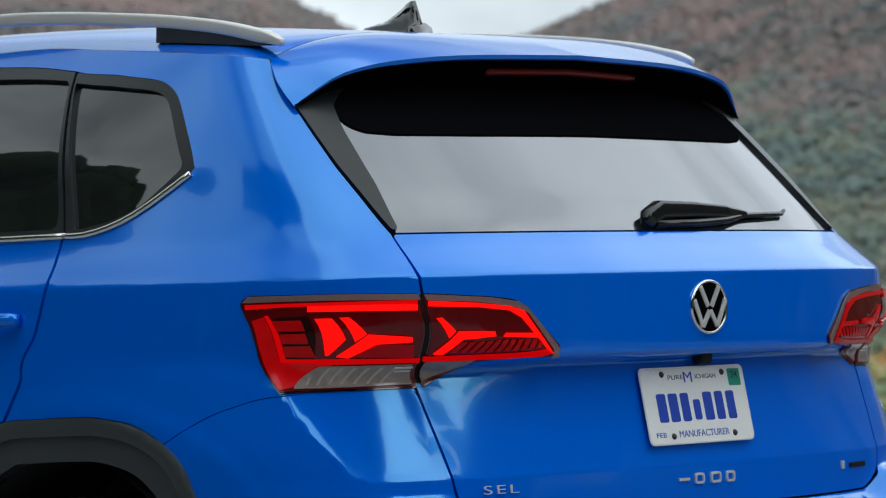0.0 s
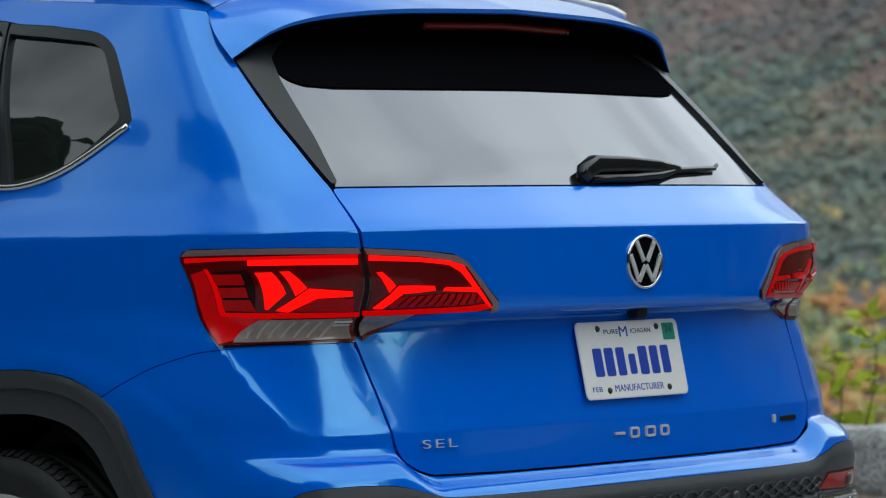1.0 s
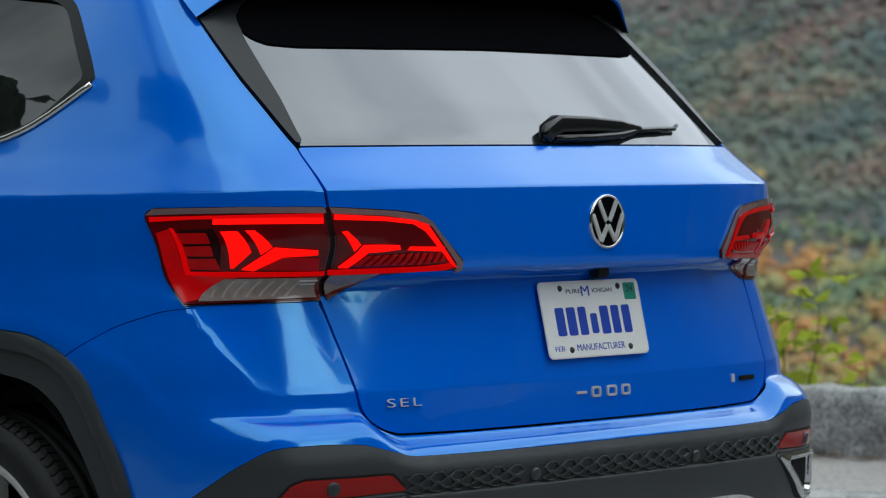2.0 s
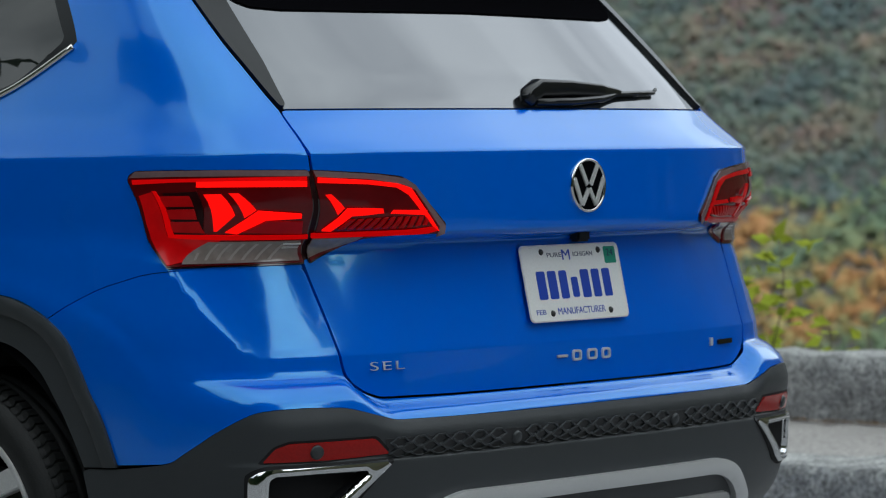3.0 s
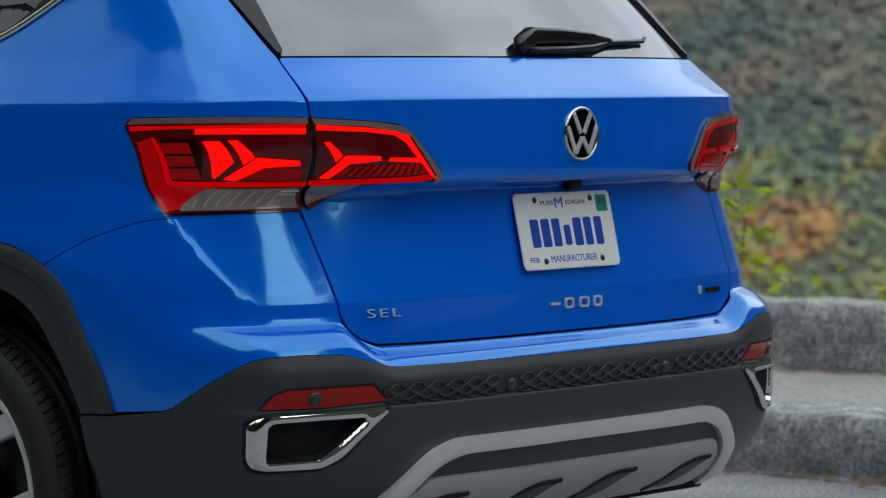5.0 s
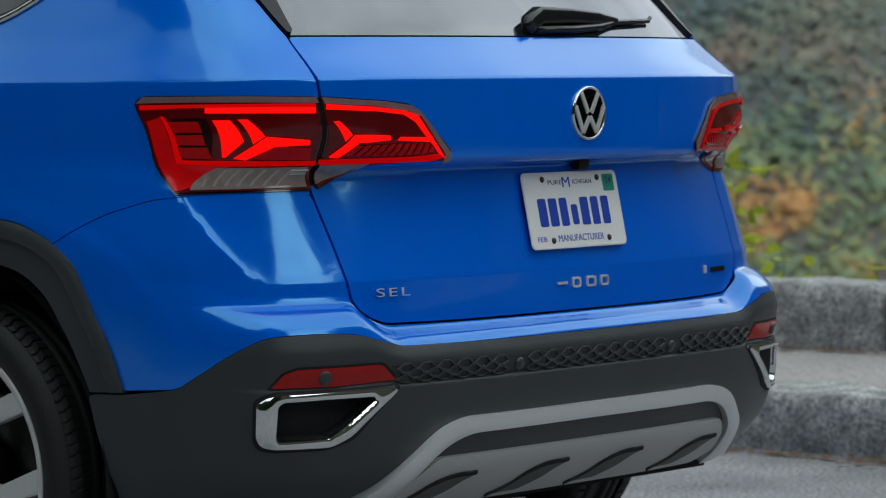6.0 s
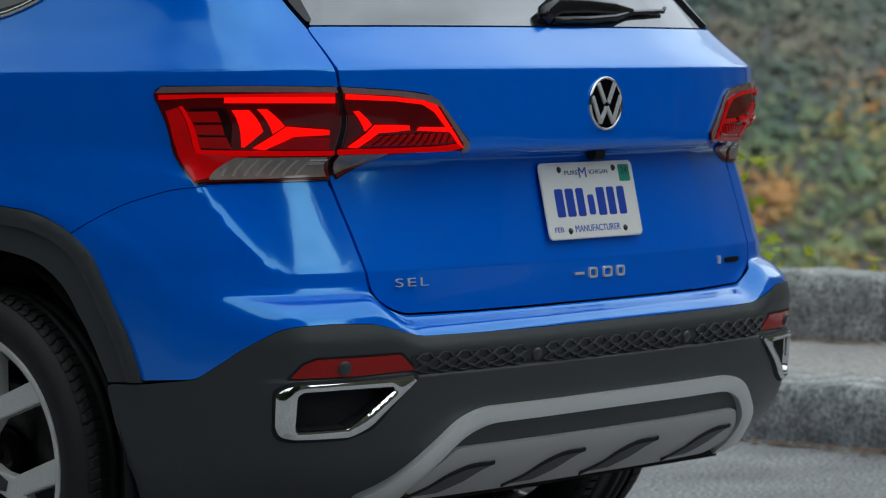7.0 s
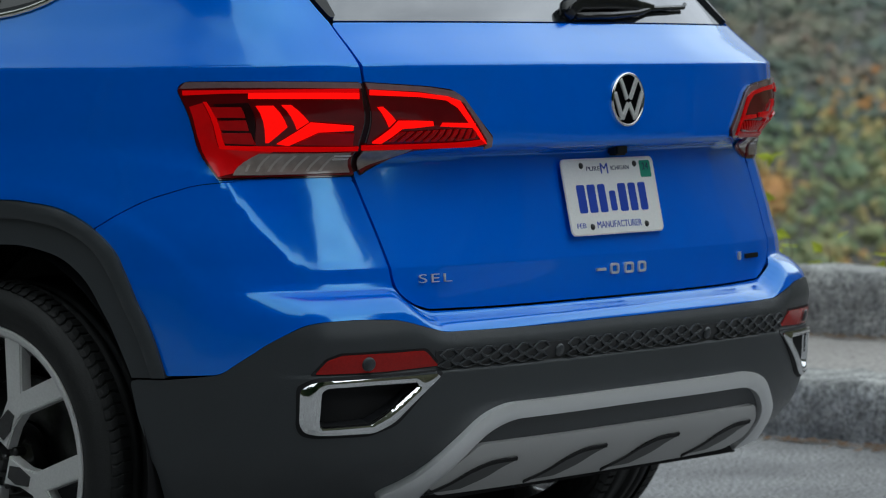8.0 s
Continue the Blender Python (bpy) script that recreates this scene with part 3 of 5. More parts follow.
for q in SENSORS:
    c = skin(q, .5835, .004)
    n = skin(q, .5835, .03) - c
    sensor = part("sensor", lathe([(0, .004), (.010, .004), (.0125, .001), (.0135, -.004)], 20, "sensor"), PLASTIC, strip, "round parking sensor")
    sensor.matrix_world = Matrix.Translation(c) @ Vector(n).to_track_quat("X", "Z").to_matrix().to_4x4()

# skid plate
SKID = [(-.66, .336), (-.60, .365), (-.555, .408), (-.468, .476), (-.405, .494), (0, .494)]
SKID_IN = [(-.535, .345), (-.505, .400), (-.447, .448), (-.388, .465), (0, .466)]
skid_u = SKID + mirrored(SKID[:-1]) + [(.60, .322), (.53, .322)] + [(-s, z) for s, z in SKID_IN] + SKID_IN[::-1][1:] + [(-.53, .322), (-.60, .322)]
band = patch("skid_plate", fillet(skid_u[::-1], .03, 5), SILVER, car, out=.016, rim=.02, step=.016, label="satin silver skid plate", bulge=.005)
inner = [(-.535, .350), (-.505, .385), (-.458, .4215), (.458, .4215), (.505, .385), (.535, .350), (.48, .326), (-.48, .326)]
patch("skid_panel", fillet(inner[::-1], .015, 4), SILVER_DARK, band, out=.011, rim=.012, step=.03, label="grey lower skid panel")
# flat patches: dark colour paints the shade of a hollow under each ridge
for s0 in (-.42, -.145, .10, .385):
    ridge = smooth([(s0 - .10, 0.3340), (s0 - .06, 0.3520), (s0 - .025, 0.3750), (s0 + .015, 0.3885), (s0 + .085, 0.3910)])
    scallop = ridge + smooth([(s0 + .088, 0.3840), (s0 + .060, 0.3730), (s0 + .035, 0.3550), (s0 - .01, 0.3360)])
    slot = patch("scallop", fillet(scallop[::-1], .008, 3), SILVER_SHADE, band, out=.0125, rim=.004, step=.02, label="scalloped hollow, its shade painted dark grey")
    patch("ridge_shade", (ridge + [(x + .004, z - .0045 - .002 * (k > 8)) for k, (x, z) in enumerate(ridge)][::-1])[::-1], GAP, slot, out=.0140, rim=.004, step=.02)

# ---- rear glass, pillar trim, spoiler ----
glass_left = [(-.655, 1.213), (-.678, 1.337), (-.684, 1.471), (-.66, 1.53)]
glass_outline = glass_left + mirrored(glass_left)
rear_glass = patch("rear_window", glass_outline, GLASS, car, out=-.002, rim=.006, step=.03, label="dark tinted rear window reflecting clouds")
pillar = [(-.668, 1.475), (-.692, 1.468), (-.684, 1.337), (-.664, 1.212), (-.650, 1.216), (-.632, 1.302), (-.618, 1.416), (-.612, 1.436), (-.604, 1.462), (-.566, 1.490), (-.486, 1.522), (-.55, 1.523), (-.62, 1.50)]
both("pillar_trim", fillet(pillar, .008, 4), TRIM, car, out=.006, rim=.02, step=.03, label="satin black pillar trim")

w = np.linspace(-1, 1, 61)


def roof_edge_at(k):
    """A place on the roof's left edge, k running forward from the tail."""
    ss, zz = [-p[0] for p in ROOF_EDGE], [p[1] for p in ROOF_EDGE]
    s = np.interp(k, np.linspace(0, 1, len(ss)), ss)
    return skin(-s, interp(s, ss, zz))


rv, rf = [], []
ks = np.linspace(0.0, 1, 40)
for k in ks:
    e = roof_edge_at(k)
    mid = interp(e[1], [.5, .60, .82, 1.2, 2.0, 2.9], [1.612, 1.628, 1.650, 1.682, 1.712, 1.662])
    crown = mid - e[2]
    for q in w:
        rv.append((e[0] * -q, e[1], e[2] + crown * (1 - abs(q) ** (4.2 + 2.4 * float(np.clip((e[1] - .8) / .6, 0, 1))))))
nw = len(w)
rf = [(i * nw + j, i * nw + j + 1, (i + 1) * nw + j + 1, (i + 1) * nw + j) for i in range(len(ks) - 1) for j in range(nw - 1)]
part("roof", mesh_of("roof", rv, [f[::-1] for f in rf]), PAINT, car)
rear_roof = np.array(rv[:nw])


def trailing(q):
    """The spoiler's rear edge, q from -1 to 1."""
    t = np.abs(q) * .64
    k = [0, .27, .36, .457, .524, .566, .60, .64]
    y = interp(t, k, [.360, .377, .392, .416, .438, .459, .480, .503])
    z = interp(t, k, [1.571, 1.564, 1.559, 1.549, 1.536, 1.520, 1.496, 1.463])
    return np.stack([.648 * np.asarray(q, float), y, z], -1)


tr = trailing(w)
sv = []
n_top = 10
base = rear_roof + np.array([0, -.003, -.0005])
for k in np.linspace(0, 1, n_top):
    bow = (.008 + .006 * np.abs(w) ** 3) * math.sin(math.pi * k ** .8)
    out_x = np.stack([w ** 15 * .012 * math.sin(math.pi * k), w * 0, bow * (1 - np.abs(w) ** 12)], 1)
    sv += [tuple(p) for p in base * (1 - k) + tr * k + out_x]
drop = (1 - np.abs(w) ** 10)[:, None]
lip = tr + np.array([0, .003, -.008]) * drop
low = tr + np.array([0, .012, -.010]) * drop
sv += [tuple(p) for p in lip] + [tuple(p) for p in low]
sf = [(i * nw + j, (i + 1) * nw + j, (i + 1) * nw + j + 1, i * nw + j + 1)[::-1] for i in range(n_top + 1) for j in range(nw - 1)]
spoiler = part("roof_spoiler", mesh_of("roof_spoiler", sv, sf), PAINT, car, "blue roof spoiler over the rear window")
spoiler.data.attributes.new("sharp_edge", "BOOLEAN", "EDGE").data.foreach_set("value", [all(v // nw in (n_top - 1, n_top) and v // nw == e.vertices[0] // nw for v in e.vertices) for e in spoiler.data.edges])
# black underside back to the glass
uvs = []
under_glass = skin(w * .672, np.full(nw, 1.512) - .05 * np.abs(w) ** 6, np.full(nw, .004))
for k in np.linspace(0, 1, 6):
    uvs += [tuple(a * (1 - k) + b * k) for a, b in zip(low + np.array([0, -.001, .001]), under_glass)]
uf = [(i * nw + j, (i + 1) * nw + j, (i + 1) * nw + j + 1, i * nw + j + 1) for i in range(5) for j in range(nw - 1)]
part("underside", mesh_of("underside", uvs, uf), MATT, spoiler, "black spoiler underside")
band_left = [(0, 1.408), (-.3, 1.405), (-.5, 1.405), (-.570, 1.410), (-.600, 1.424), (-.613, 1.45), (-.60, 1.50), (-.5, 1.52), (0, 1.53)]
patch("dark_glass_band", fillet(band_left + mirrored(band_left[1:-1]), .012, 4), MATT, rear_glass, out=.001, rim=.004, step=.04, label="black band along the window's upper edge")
brake = tube([trailing(np.array(q)) + np.array([0, .046, -.030]) for q in np.linspace(-.33, .33, 24)], [(.010, .010)] * 24, 8, name="brake_light")
part("brake_light", brake, BRAKE_LENS, spoiler, "dark red high brake light")

# antenna
fin = []
for k in np.linspace(0, 1, 12):
    fin.append((.985 - .165 * k, float(interp(k, [0, .12, .30, .62, .82, .96, 1], [.006, .022, .030, .055, .074, .074, .030])), .036 - .008 * (1 - k)))
av, af = [], []
for y, h, wd in fin:
    z0 = float(interp(y, [.5, .60, .82, 1.2, 2.0], [1.612, 1.628, 1.650, 1.666, 1.674])) - .004
    for dx, dz in ((-1, 0), (-.85, .018), (-.30, .028), (-.14, h * .8), (0, h), (.14, h * .8), (.30, .028), (.85, .018), (1, 0)):
        av.append((dx * wd, y, z0 + min(dz, h)))
af = [(i * 9 + j, i * 9 + j + 1, (i + 1) * 9 + j + 1, (i + 1) * 9 + j) for i in range(11) for j in range(8)]
af += [tuple(range(9))[::-1], tuple(range(99, 108))]
part("antenna", mesh_of("antenna", av, af), GLOSS, car, "black shark fin antenna")

# roof rails
for side in (-1, 1):
    ys = np.concatenate([np.linspace(.588, .80, 14), np.linspace(.83, 2.35, 22), np.linspace(2.4, 2.60, 10)])
    path, rad = [], []
    for y in ys:
        z = float(interp(y, [.588, .62, .66, .72, .80, 1.0, 1.5, 2.2, 2.42, 2.54, 2.60], [1.592, 1.603, 1.612, 1.626, 1.641, 1.668, 1.708, 1.722, 1.712, 1.690, 1.665]))
        thin = min(1, .5 + (y - .588) / .09, .25 + (2.60 - y) / .09)
        path.append((side * float(np.interp(y, [.6, 1.5, 2.55], [.598, .585, .57])), y, z))
        rad.append((.015 * thin, .0135 * thin))
    rail = part("roof_rail", tube(path, rad, 24, name="roof_rail", box=.45), SATIN, car, "silver roof rail with black feet")
    for y0, y1, slant in ((.655, .965, .06), (1.58, 1.72, .02), (2.33, 2.5, -.02)):
        fv, ff = [], []
        for k in np.linspace(0, 1, 14):
            yt, yb = y0 + (y1 - y0) * k, y0 - slant * .6 * (1 - k) + (y1 - y0 + .0 * slant) * k
            x = side * float(np.interp(yt, [.6, 1.5, 2.55], [.598, .585, .57]))
            top = float(interp(yt, [p[1] for p in path], [p[2] for p in path])) - .006
            foot = min(top - .002, float(interp(yb, [.55, .61, .69, .82, .96, 1.3, 2.0, 2.9], [1.580, 1.588, 1.594, 1.607, 1.619, 1.63, 1.636, 1.63])))
            fv += [(x - .012, yb, foot), (x - .010, yt, top), (x + .010, yt, top), (x + .012, yb, foot - .0)]
        ff = [(i * 4 + j, i * 4 + (j + 1) % 4, i * 4 + 4 + (j + 1) % 4, i * 4 + 4 + j) for i in range(13) for j in range(4)] + [(0, 1, 2, 3), (52, 53, 54, 55)]
        part("rail_foot", mesh_of("rail_foot", fv, ff, False), PLASTIC, rail)

# ---- side: windows, doors, nose ----
for side in (1, -1):
    def sided(pts):
        return mirrored(pts) if side < 0 else pts
    pane = [(-1.478, 1.242)] + smooth([(-1.42, 1.246), (-1.33, 1.258), (-1.242, 1.277), (-1.13, 1.318), (-1.052, 1.351)]) + smooth([(-1.040, 1.363), (-1.034, 1.39), (-1.014, 1.475), (-1.020, 1.500), (-1.05, 1.515), (-1.13, 1.525), (-1.22, 1.534)]) + [(-1.46, 1.549)]
    qw = patch("quarter_window", sided(fillet(WINDOW[::-1], .006, 3)), TRIM, car, out=-.001, rim=.014, step=.03, holes=[sided(fillet(pane[::-1], .008, 3))], label="dark quarter window with black surround")
    patch("pane", sided(fillet(pane[::-1], .008, 3)), SIDE_GLASS, qw, out=-.010, rim=.002, step=.04, label="dark tinted glass")
    sill = smooth([(-1.51, 1.2285), (-1.436, 1.229), (-1.34, 1.242), (-1.244, 1.265), (-1.13, 1.302), (-1.028, 1.339)], 2)
    line = []
    for (a, b), (c, d) in zip(sill, sill[1:]):
        line += [(a + (c - a) * k / 2, b + (d - b) * k / 2) for k in range(2)]
    line.append(sill[-1])
    pts = [skin(-s if side < 0 else s, z, .004) for s, z in line]
    part("chrome_strip", tube(pts, [(.004, .0065)] * len(pts), 8, name="chrome_strip"), BRUSHED, qw, "bright metal window strip")
    # rear door
    edge = [(s - .004, z) for s, z in DOOR_CUT]
    door = edge + [(flank(y, z), z) for y, z in ((1.165, .848), (1.25, .80), (1.34, .70), (1.40, .52))] + [ (-2.80, .52), (-2.78, 1.0), (-2.80, 1.225)]
    rear_door = patch("rear_door", sided(door), PAINT, car, step=.05)
    handle = [skin(side * s, 1.066, o) for s, o in ((-1.640, .004), (-1.655, .020), (-1.70, .030), (-1.80, .034), (-1.86, .028), (-1.885, .004))]
    part("door_handle", tube(handle, [(.010, .014)] * 6, 10, name="door_handle"), PAINT, rear_door)
    dw = [(-1.53, 1.245), (-1.52, 1.40), (-1.502, 1.553), (-2.1, 1.578), (-2.55, 1.575), (-2.70, 1.50), (-2.76, 1.245)]
    fr = [(-1.512, 1.232), (-1.500, 1.40), (-1.484, 1.572), (-2.1, 1.604), (-2.62, 1.604), (-2.75, 1.50), (-2.80, 1.232)]
    rw = patch("rear_door_window", sided(fr), TRIM, rear_door, out=.001, rim=.014, step=.05, holes=[sided(fillet(dw, .03, 3))], label="black window frame")
    patch("pane", sided(fillet(dw, .03, 3)), SIDE_GLASS, rw, out=-.008, rim=.002, step=.06, label="dark tinted glass")
    strip_pts = [skin(side * s, 1.2285, .004) for s in np.linspace(-1.50, -2.80, 20)]
    part("chrome_strip", tube(strip_pts, [(.004, .0065)] * 20, 8, name="chrome_strip"), BRUSHED, rw, "bright metal window strip")
    # front door, fender, front corner
    fdoor = [(-2.81, 1.225), (-2.79, 1.0), (-2.81, .52), (-3.62, .52), (-3.64, 1.05), (-3.62, 1.16)]
    patch("front_door", sided(fdoor), PAINT, car, step=.06)
    fwin = [(-2.81, 1.235), (-2.77, 1.50), (-2.72, 1.60), (-2.95, 1.585), (-3.25, 1.42), (-3.62, 1.19)]
    patch("front_door_window", sided(fwin), SIDE_GLASS, car, out=-.002, rim=.01, step=.06, label="dark tinted front side window")
    nose = [(-3.63, .52), (-3.65, 1.05), (-3.9, 1.04), (-4.7, .99), (-5.10, .94), (-5.50, .90), (-5.50, .30), (-4.95, .30), (-4.72, .56), (-4.62, .70), (-4.45, .80), (-4.25, .82), (-4.05, .79), (-3.88, .70), (-3.78, .56)]
    patch("front_wing", sided(nose), PAINT, car, step=.07)
    patch("side_sill", sided([(-2.09, .515), (-2.06, .28), (-3.78, .28), (-3.76, .515)]), PLASTIC, car, step=.08)

# bonnet, windscreen, floor
def ruled(name, a, b, mat, parent, n=14, rise=0.0, label=""):
    a, b = np.array(a, float), np.array(b, float)
    v = []
    for k in np.linspace(0, 1, n):
        v += list(a * (1 - k) + b * k + np.array([0, 0, rise * math.sin(math.pi * k)]))
    m = len(a)
    f = [(i * m + j, i * m + j + 1, (i + 1) * m + j + 1, (i + 1) * m + j) for i in range(n - 1) for j in range(m - 1)]
    return part(name, mesh_of(name, v, f), mat, parent, label)


q = np.linspace(-1, 1, 31)
nose_top = [(.80 * k, 4.40 - .28 * k * k - .15 * k ** 8, .90) for k in q]
cowl = [(.80 * k, 3.30 - .18 * k * k, 1.10 - .04 * k * k) for k in q]
front_roof = [(.585 * k, 2.74 - .12 * k * k, 1.655 - .055 * abs(k) ** 3) for k in q]
ruled("bonnet", nose_top, cowl, PAINT, car, rise=.05)
ruled("windscreen", cowl, front_roof, GLASS, car, rise=.03, label="dark tinted windscreen")
part("floor_pan", box((-.80, .30, .27), (.80, 4.2, .34), .02), GAP, car, "dark underbody")
part("cabin_lining", box((-.60, .75, .60), (.60, 3.2, 1.18), .05), CABIN, car, "dark cabin lining")

# ---- wheels ----
def build_wheel():
    wheel = empty("wheel")
    r = .347
    prof = [(.250, .075), (.268, .098), (.30, .112), (.322, .108), (.338, .094), (.3455, .075), (r, .05)]
    for g in (.045, .015, -.015, -.045):
        prof += [(r, g + .006), (r - .008, g + .004), (r - .008, g - .004), (r, g - .006)]
    prof += [(r, -.05), (.3455, -.075), (.338, -.094), (.322, -.108), (.30, -.112), (.268, -.098), (.250, -.075)]
    prof = [(a, b if b > -.02 else b - .035) for a, b in prof]
    tyre = part("tyre", lathe([(a, -b) for a, b in prof], 120, "tyre"), RUBBER, wheel, "black rubber road tyre")
    # shoulder blocks
    v, f = [], []
    for k in range(100):
        for sign in (-1, 1):
            a0, a1 = 2 * math.pi * (k + .10) / 100, 2 * math.pi * (k + .82) / 100
            b = len(v)
            for rr, x in ((r + .003, .050), (r + .0025, .073), (.3455, .086), (.341, .095)):
                for t in (a0, a1):
                    t2 = t + (.02 if x > .08 else 0)
                    v.append((sign * x + .0175 * (1 + sign), rr * math.cos(t2), rr * math.sin(t2)))
            for i in range(3):
                q4 = (b + 2 * i, b + 2 * i + 1, b + 2 * i + 3, b + 2 * i + 2)
                f.append(q4 if sign > 0 else q4[::-1])
            for rr, x in ((.339, .050), (.339, .072), (.337, .084), (.334, .092)):
                for t in (a0, a1):
                    v.append((sign * x + .0175 * (1 + sign), rr * math.cos(t), rr * math.sin(t)))
            for i in range(3):
                for e in (0, 1):
                    f.append((b + 2 * i + e, b + 2 * i + 2 + e, b + 10 + 2 * i + e, b + 8 + 2 * i + e))
    tagged(part("tread", mesh_of("tread", v, f, False), RUBBER, tyre), kind="stuff")
    rim = part("rim", lathe([(.2445, .10), (.2445, -.085), (.251, -.096), (.264, -.100), (.267, -.096), (.258, -.088), (.243, .0), (.243, .10)], 96, "rim"), ALLOY, wheel, "machined two-tone alloy rim")
    part("barrel", lathe([(.243, -.084), (.22, -.06), (.215, .08), (.06, .08), (0, .08)], 64, "barrel"), ALLOY_DARK, rim)
    part("brake_disc", lathe([(.07, .012), (.155, .012), (.158, .016), (.158, .03), (.07, .03)], 64, "brake_disc"), BRAKE, wheel, "steel brake disc")
    for k in range(5):
        a = 2 * math.pi * k / 5 + .908
        half = [(.050, .028), (.095, .020), (.130, .024), (.240, .106), (.256, .061), (.182, .010)]
        stem = [(x, -y) for x, y in half] + [(.168, 0)] + half[::-1]
        bm = slab(stem, .026, .003)
        spoke = part("spoke", bm, ALLOY, rim)
        spoke.matrix_local = Matrix.Rotation(a, 4, "X") @ Matrix(((0, 0, -1, -.066), (1, 0, 0, 0), (0, -1, 0, 0), (0, 0, 0, 1)))
        pocket = part("pocket", slab([(.060, -.012), (.085, -.018), (.118, -.010), (.118, .010), (.085, .018), (.060, .012)], .004), ALLOY_DARK, rim)
        pocket.matrix_local = Matrix.Rotation(a, 4, "X") @ Matrix(((0, 0, -1, -.0905), (1, 0, 0, 0), (0, -1, 0, 0), (0, 0, 0, 1)))
        nut = part("wheel_bolt", lathe([(0, -.078), (.009, -.078), (.010, -.07), (.010, -.05)], 12, "wheel_bolt"), SCREW, rim)
        nut.location = (0, .056 * math.cos(a + .63), .056 * math.sin(a + .63))
    part("hub_cap", lathe([(0, -.088), (.028, -.087), (.032, -.082), (.034, -.06), (.07, -.05), (.07, 0)], 32, "hub_cap"), ALLOY_DARK, rim)
    return wheel


HUB_Z, AXLE = GROUND + .345, (.912, 3.593)
wheel = build_wheel()
wheel.parent = car
wheel.location = (-.805, AXLE[0], HUB_Z)
for x, y, turn in ((.805, AXLE[0], math.pi), (-.805, AXLE[1], 0), (.805, AXLE[1], math.pi)):
    w2 = copy_thing(wheel, Matrix.Translation((x, y, HUB_Z)) @ Matrix.Rotation(turn, 4, "Z"))
    w2.parent = car
# wheel wells
for x in (-1, 1):
    for y in AXLE:
        ang = np.linspace(-.25, math.pi + .25, 30)
        v = [(x * xx, y + .43 * math.cos(a), HUB_Z + .43 * math.sin(a)) for xx in (.55, .895) for a in ang] + [(x * .55, y, HUB_Z)]
        f = [(i, i + 1, 31 + i, 30 + i) for i in range(29)] + [(i, i + 1, 60) for i in range(29)]
        part("wheel_liner", mesh_of("wheel_liner", v, f), GAP, car, "black wheel arch liner")
part("silencer", box((-.30, .34, .235), (.12, .60, .33), .045), MATT, car, "grey steel exhaust silencer")
part("exhaust_pipe", tube([(-.30, .40, .27), (-.45, .36, .265), (-.56, .28, .27)], .026, 12, name="exhaust_pipe"), BRAKE, car)
part("rear_axle", tube([(-.72, .912, .30), (-.3, .93, .27), (.3, .93, .27), (.72, .912, .30)], .04, 10, name="rear_axle"), GAP, car)

# ---- tail lamps ----
BODY_LAMP = [(-1.036, 1.0840), (-1.032, 1.0940), (-1.018, 1.1010), (-0.938, 1.1010), (-0.808, 1.1000), (-0.685, 1.0980), (-0.681, 1.0850), (-0.675, 1.0460), (-0.649, 0.9840), (-0.639, 0.9230), (-0.798, 0.9220), (-0.960, 0.9190), (-0.964, 0.9220), (-0.984, 0.9980)]
TAIL_LAMP = [(-0.680, 1.0980), (-0.614, 1.0940), (-0.544, 1.0890), (-0.494, 1.0830), (-0.466, 1.0690), (-0.436, 1.0360), (-0.392, 0.9930), (-0.394, 0.9760), (-0.482, 0.9750), (-0.546, 0.9700), (-0.570, 0.9520), (-0.630, 0.9230), (-0.640, 0.9830), (-0.666, 1.0460)]
BAND = [(-1.030, 1.0874), (-1.016, 1.0994), (-0.830, 1.0994), (-0.686, 1.0964), (-0.682, 1.0854), (-0.830, 1.0874), (-0.938, 1.0884)]
BAND_TAIL = [(-0.676, 1.0960), (-0.544, 1.0870), (-0.488, 1.0790), (-0.466, 1.0670), (-0.396, 0.9890), (-0.398, 0.9760), (-0.410, 0.9740), (-0.410, 0.9870), (-0.428, 1.0090), (-0.466, 1.0570), (-0.494, 1.0680), (-0.568, 1.0790), (-0.670, 1.0840)]
LEFT_LENS = [(-1.006, 1.0540), (-0.980, 1.0610), (-0.926, 0.9810), (-0.802, 0.9760), (-0.858, 0.9350), (-0.916, 0.9280), (-0.958, 0.9240), (-0.970, 0.9880)]
SLATS = [[(-0.962, 1.0530), (-0.904, 1.0530), (-0.892, 1.0340), (-0.954, 1.0340)], [(-0.952, 1.0290), (-0.890, 1.0300), (-0.874, 1.0120), (-0.938, 1.0120)], [(-0.934, 1.0070), (-0.868, 1.0080), (-0.844, 0.9870), (-0.910, 0.9880)]]
LIT = [[(-0.890, 1.0780), (-0.688, 1.0770), (-0.688, 1.0660), (-0.890, 1.0680)], [(-0.876, 1.0550), (-0.844, 1.0550), (-0.808, 1.0190), (-0.822, 0.9910), (-0.828, 0.9910)], [(-0.830, 1.0560), (-0.812, 1.0560), (-0.774, 1.0280), (-0.788, 1.0150)], [(-0.806, 0.9890), (-0.770, 1.0270), (-0.688, 1.0210), (-0.684, 1.0140), (-0.746, 1.0110), (-0.782, 0.9860)], [(-0.978, 1.0630), (-0.972, 1.0630), (-0.906, 0.9790), (-0.920, 0.9770)]]
DIM = [[(-1.022, 1.0840), (-0.688, 1.0850), (-0.688, 1.0780), (-0.938, 1.0780), (-1.020, 1.0750)], [(-0.910, 0.9840), (-0.650, 0.9820), (-0.648, 0.9750), (-0.818, 0.9740), (-0.916, 0.9770)]]
GLOW_PANEL = [(-0.772, 0.9880), (-0.742, 1.0090), (-0.676, 1.0070), (-0.662, 0.9840)]
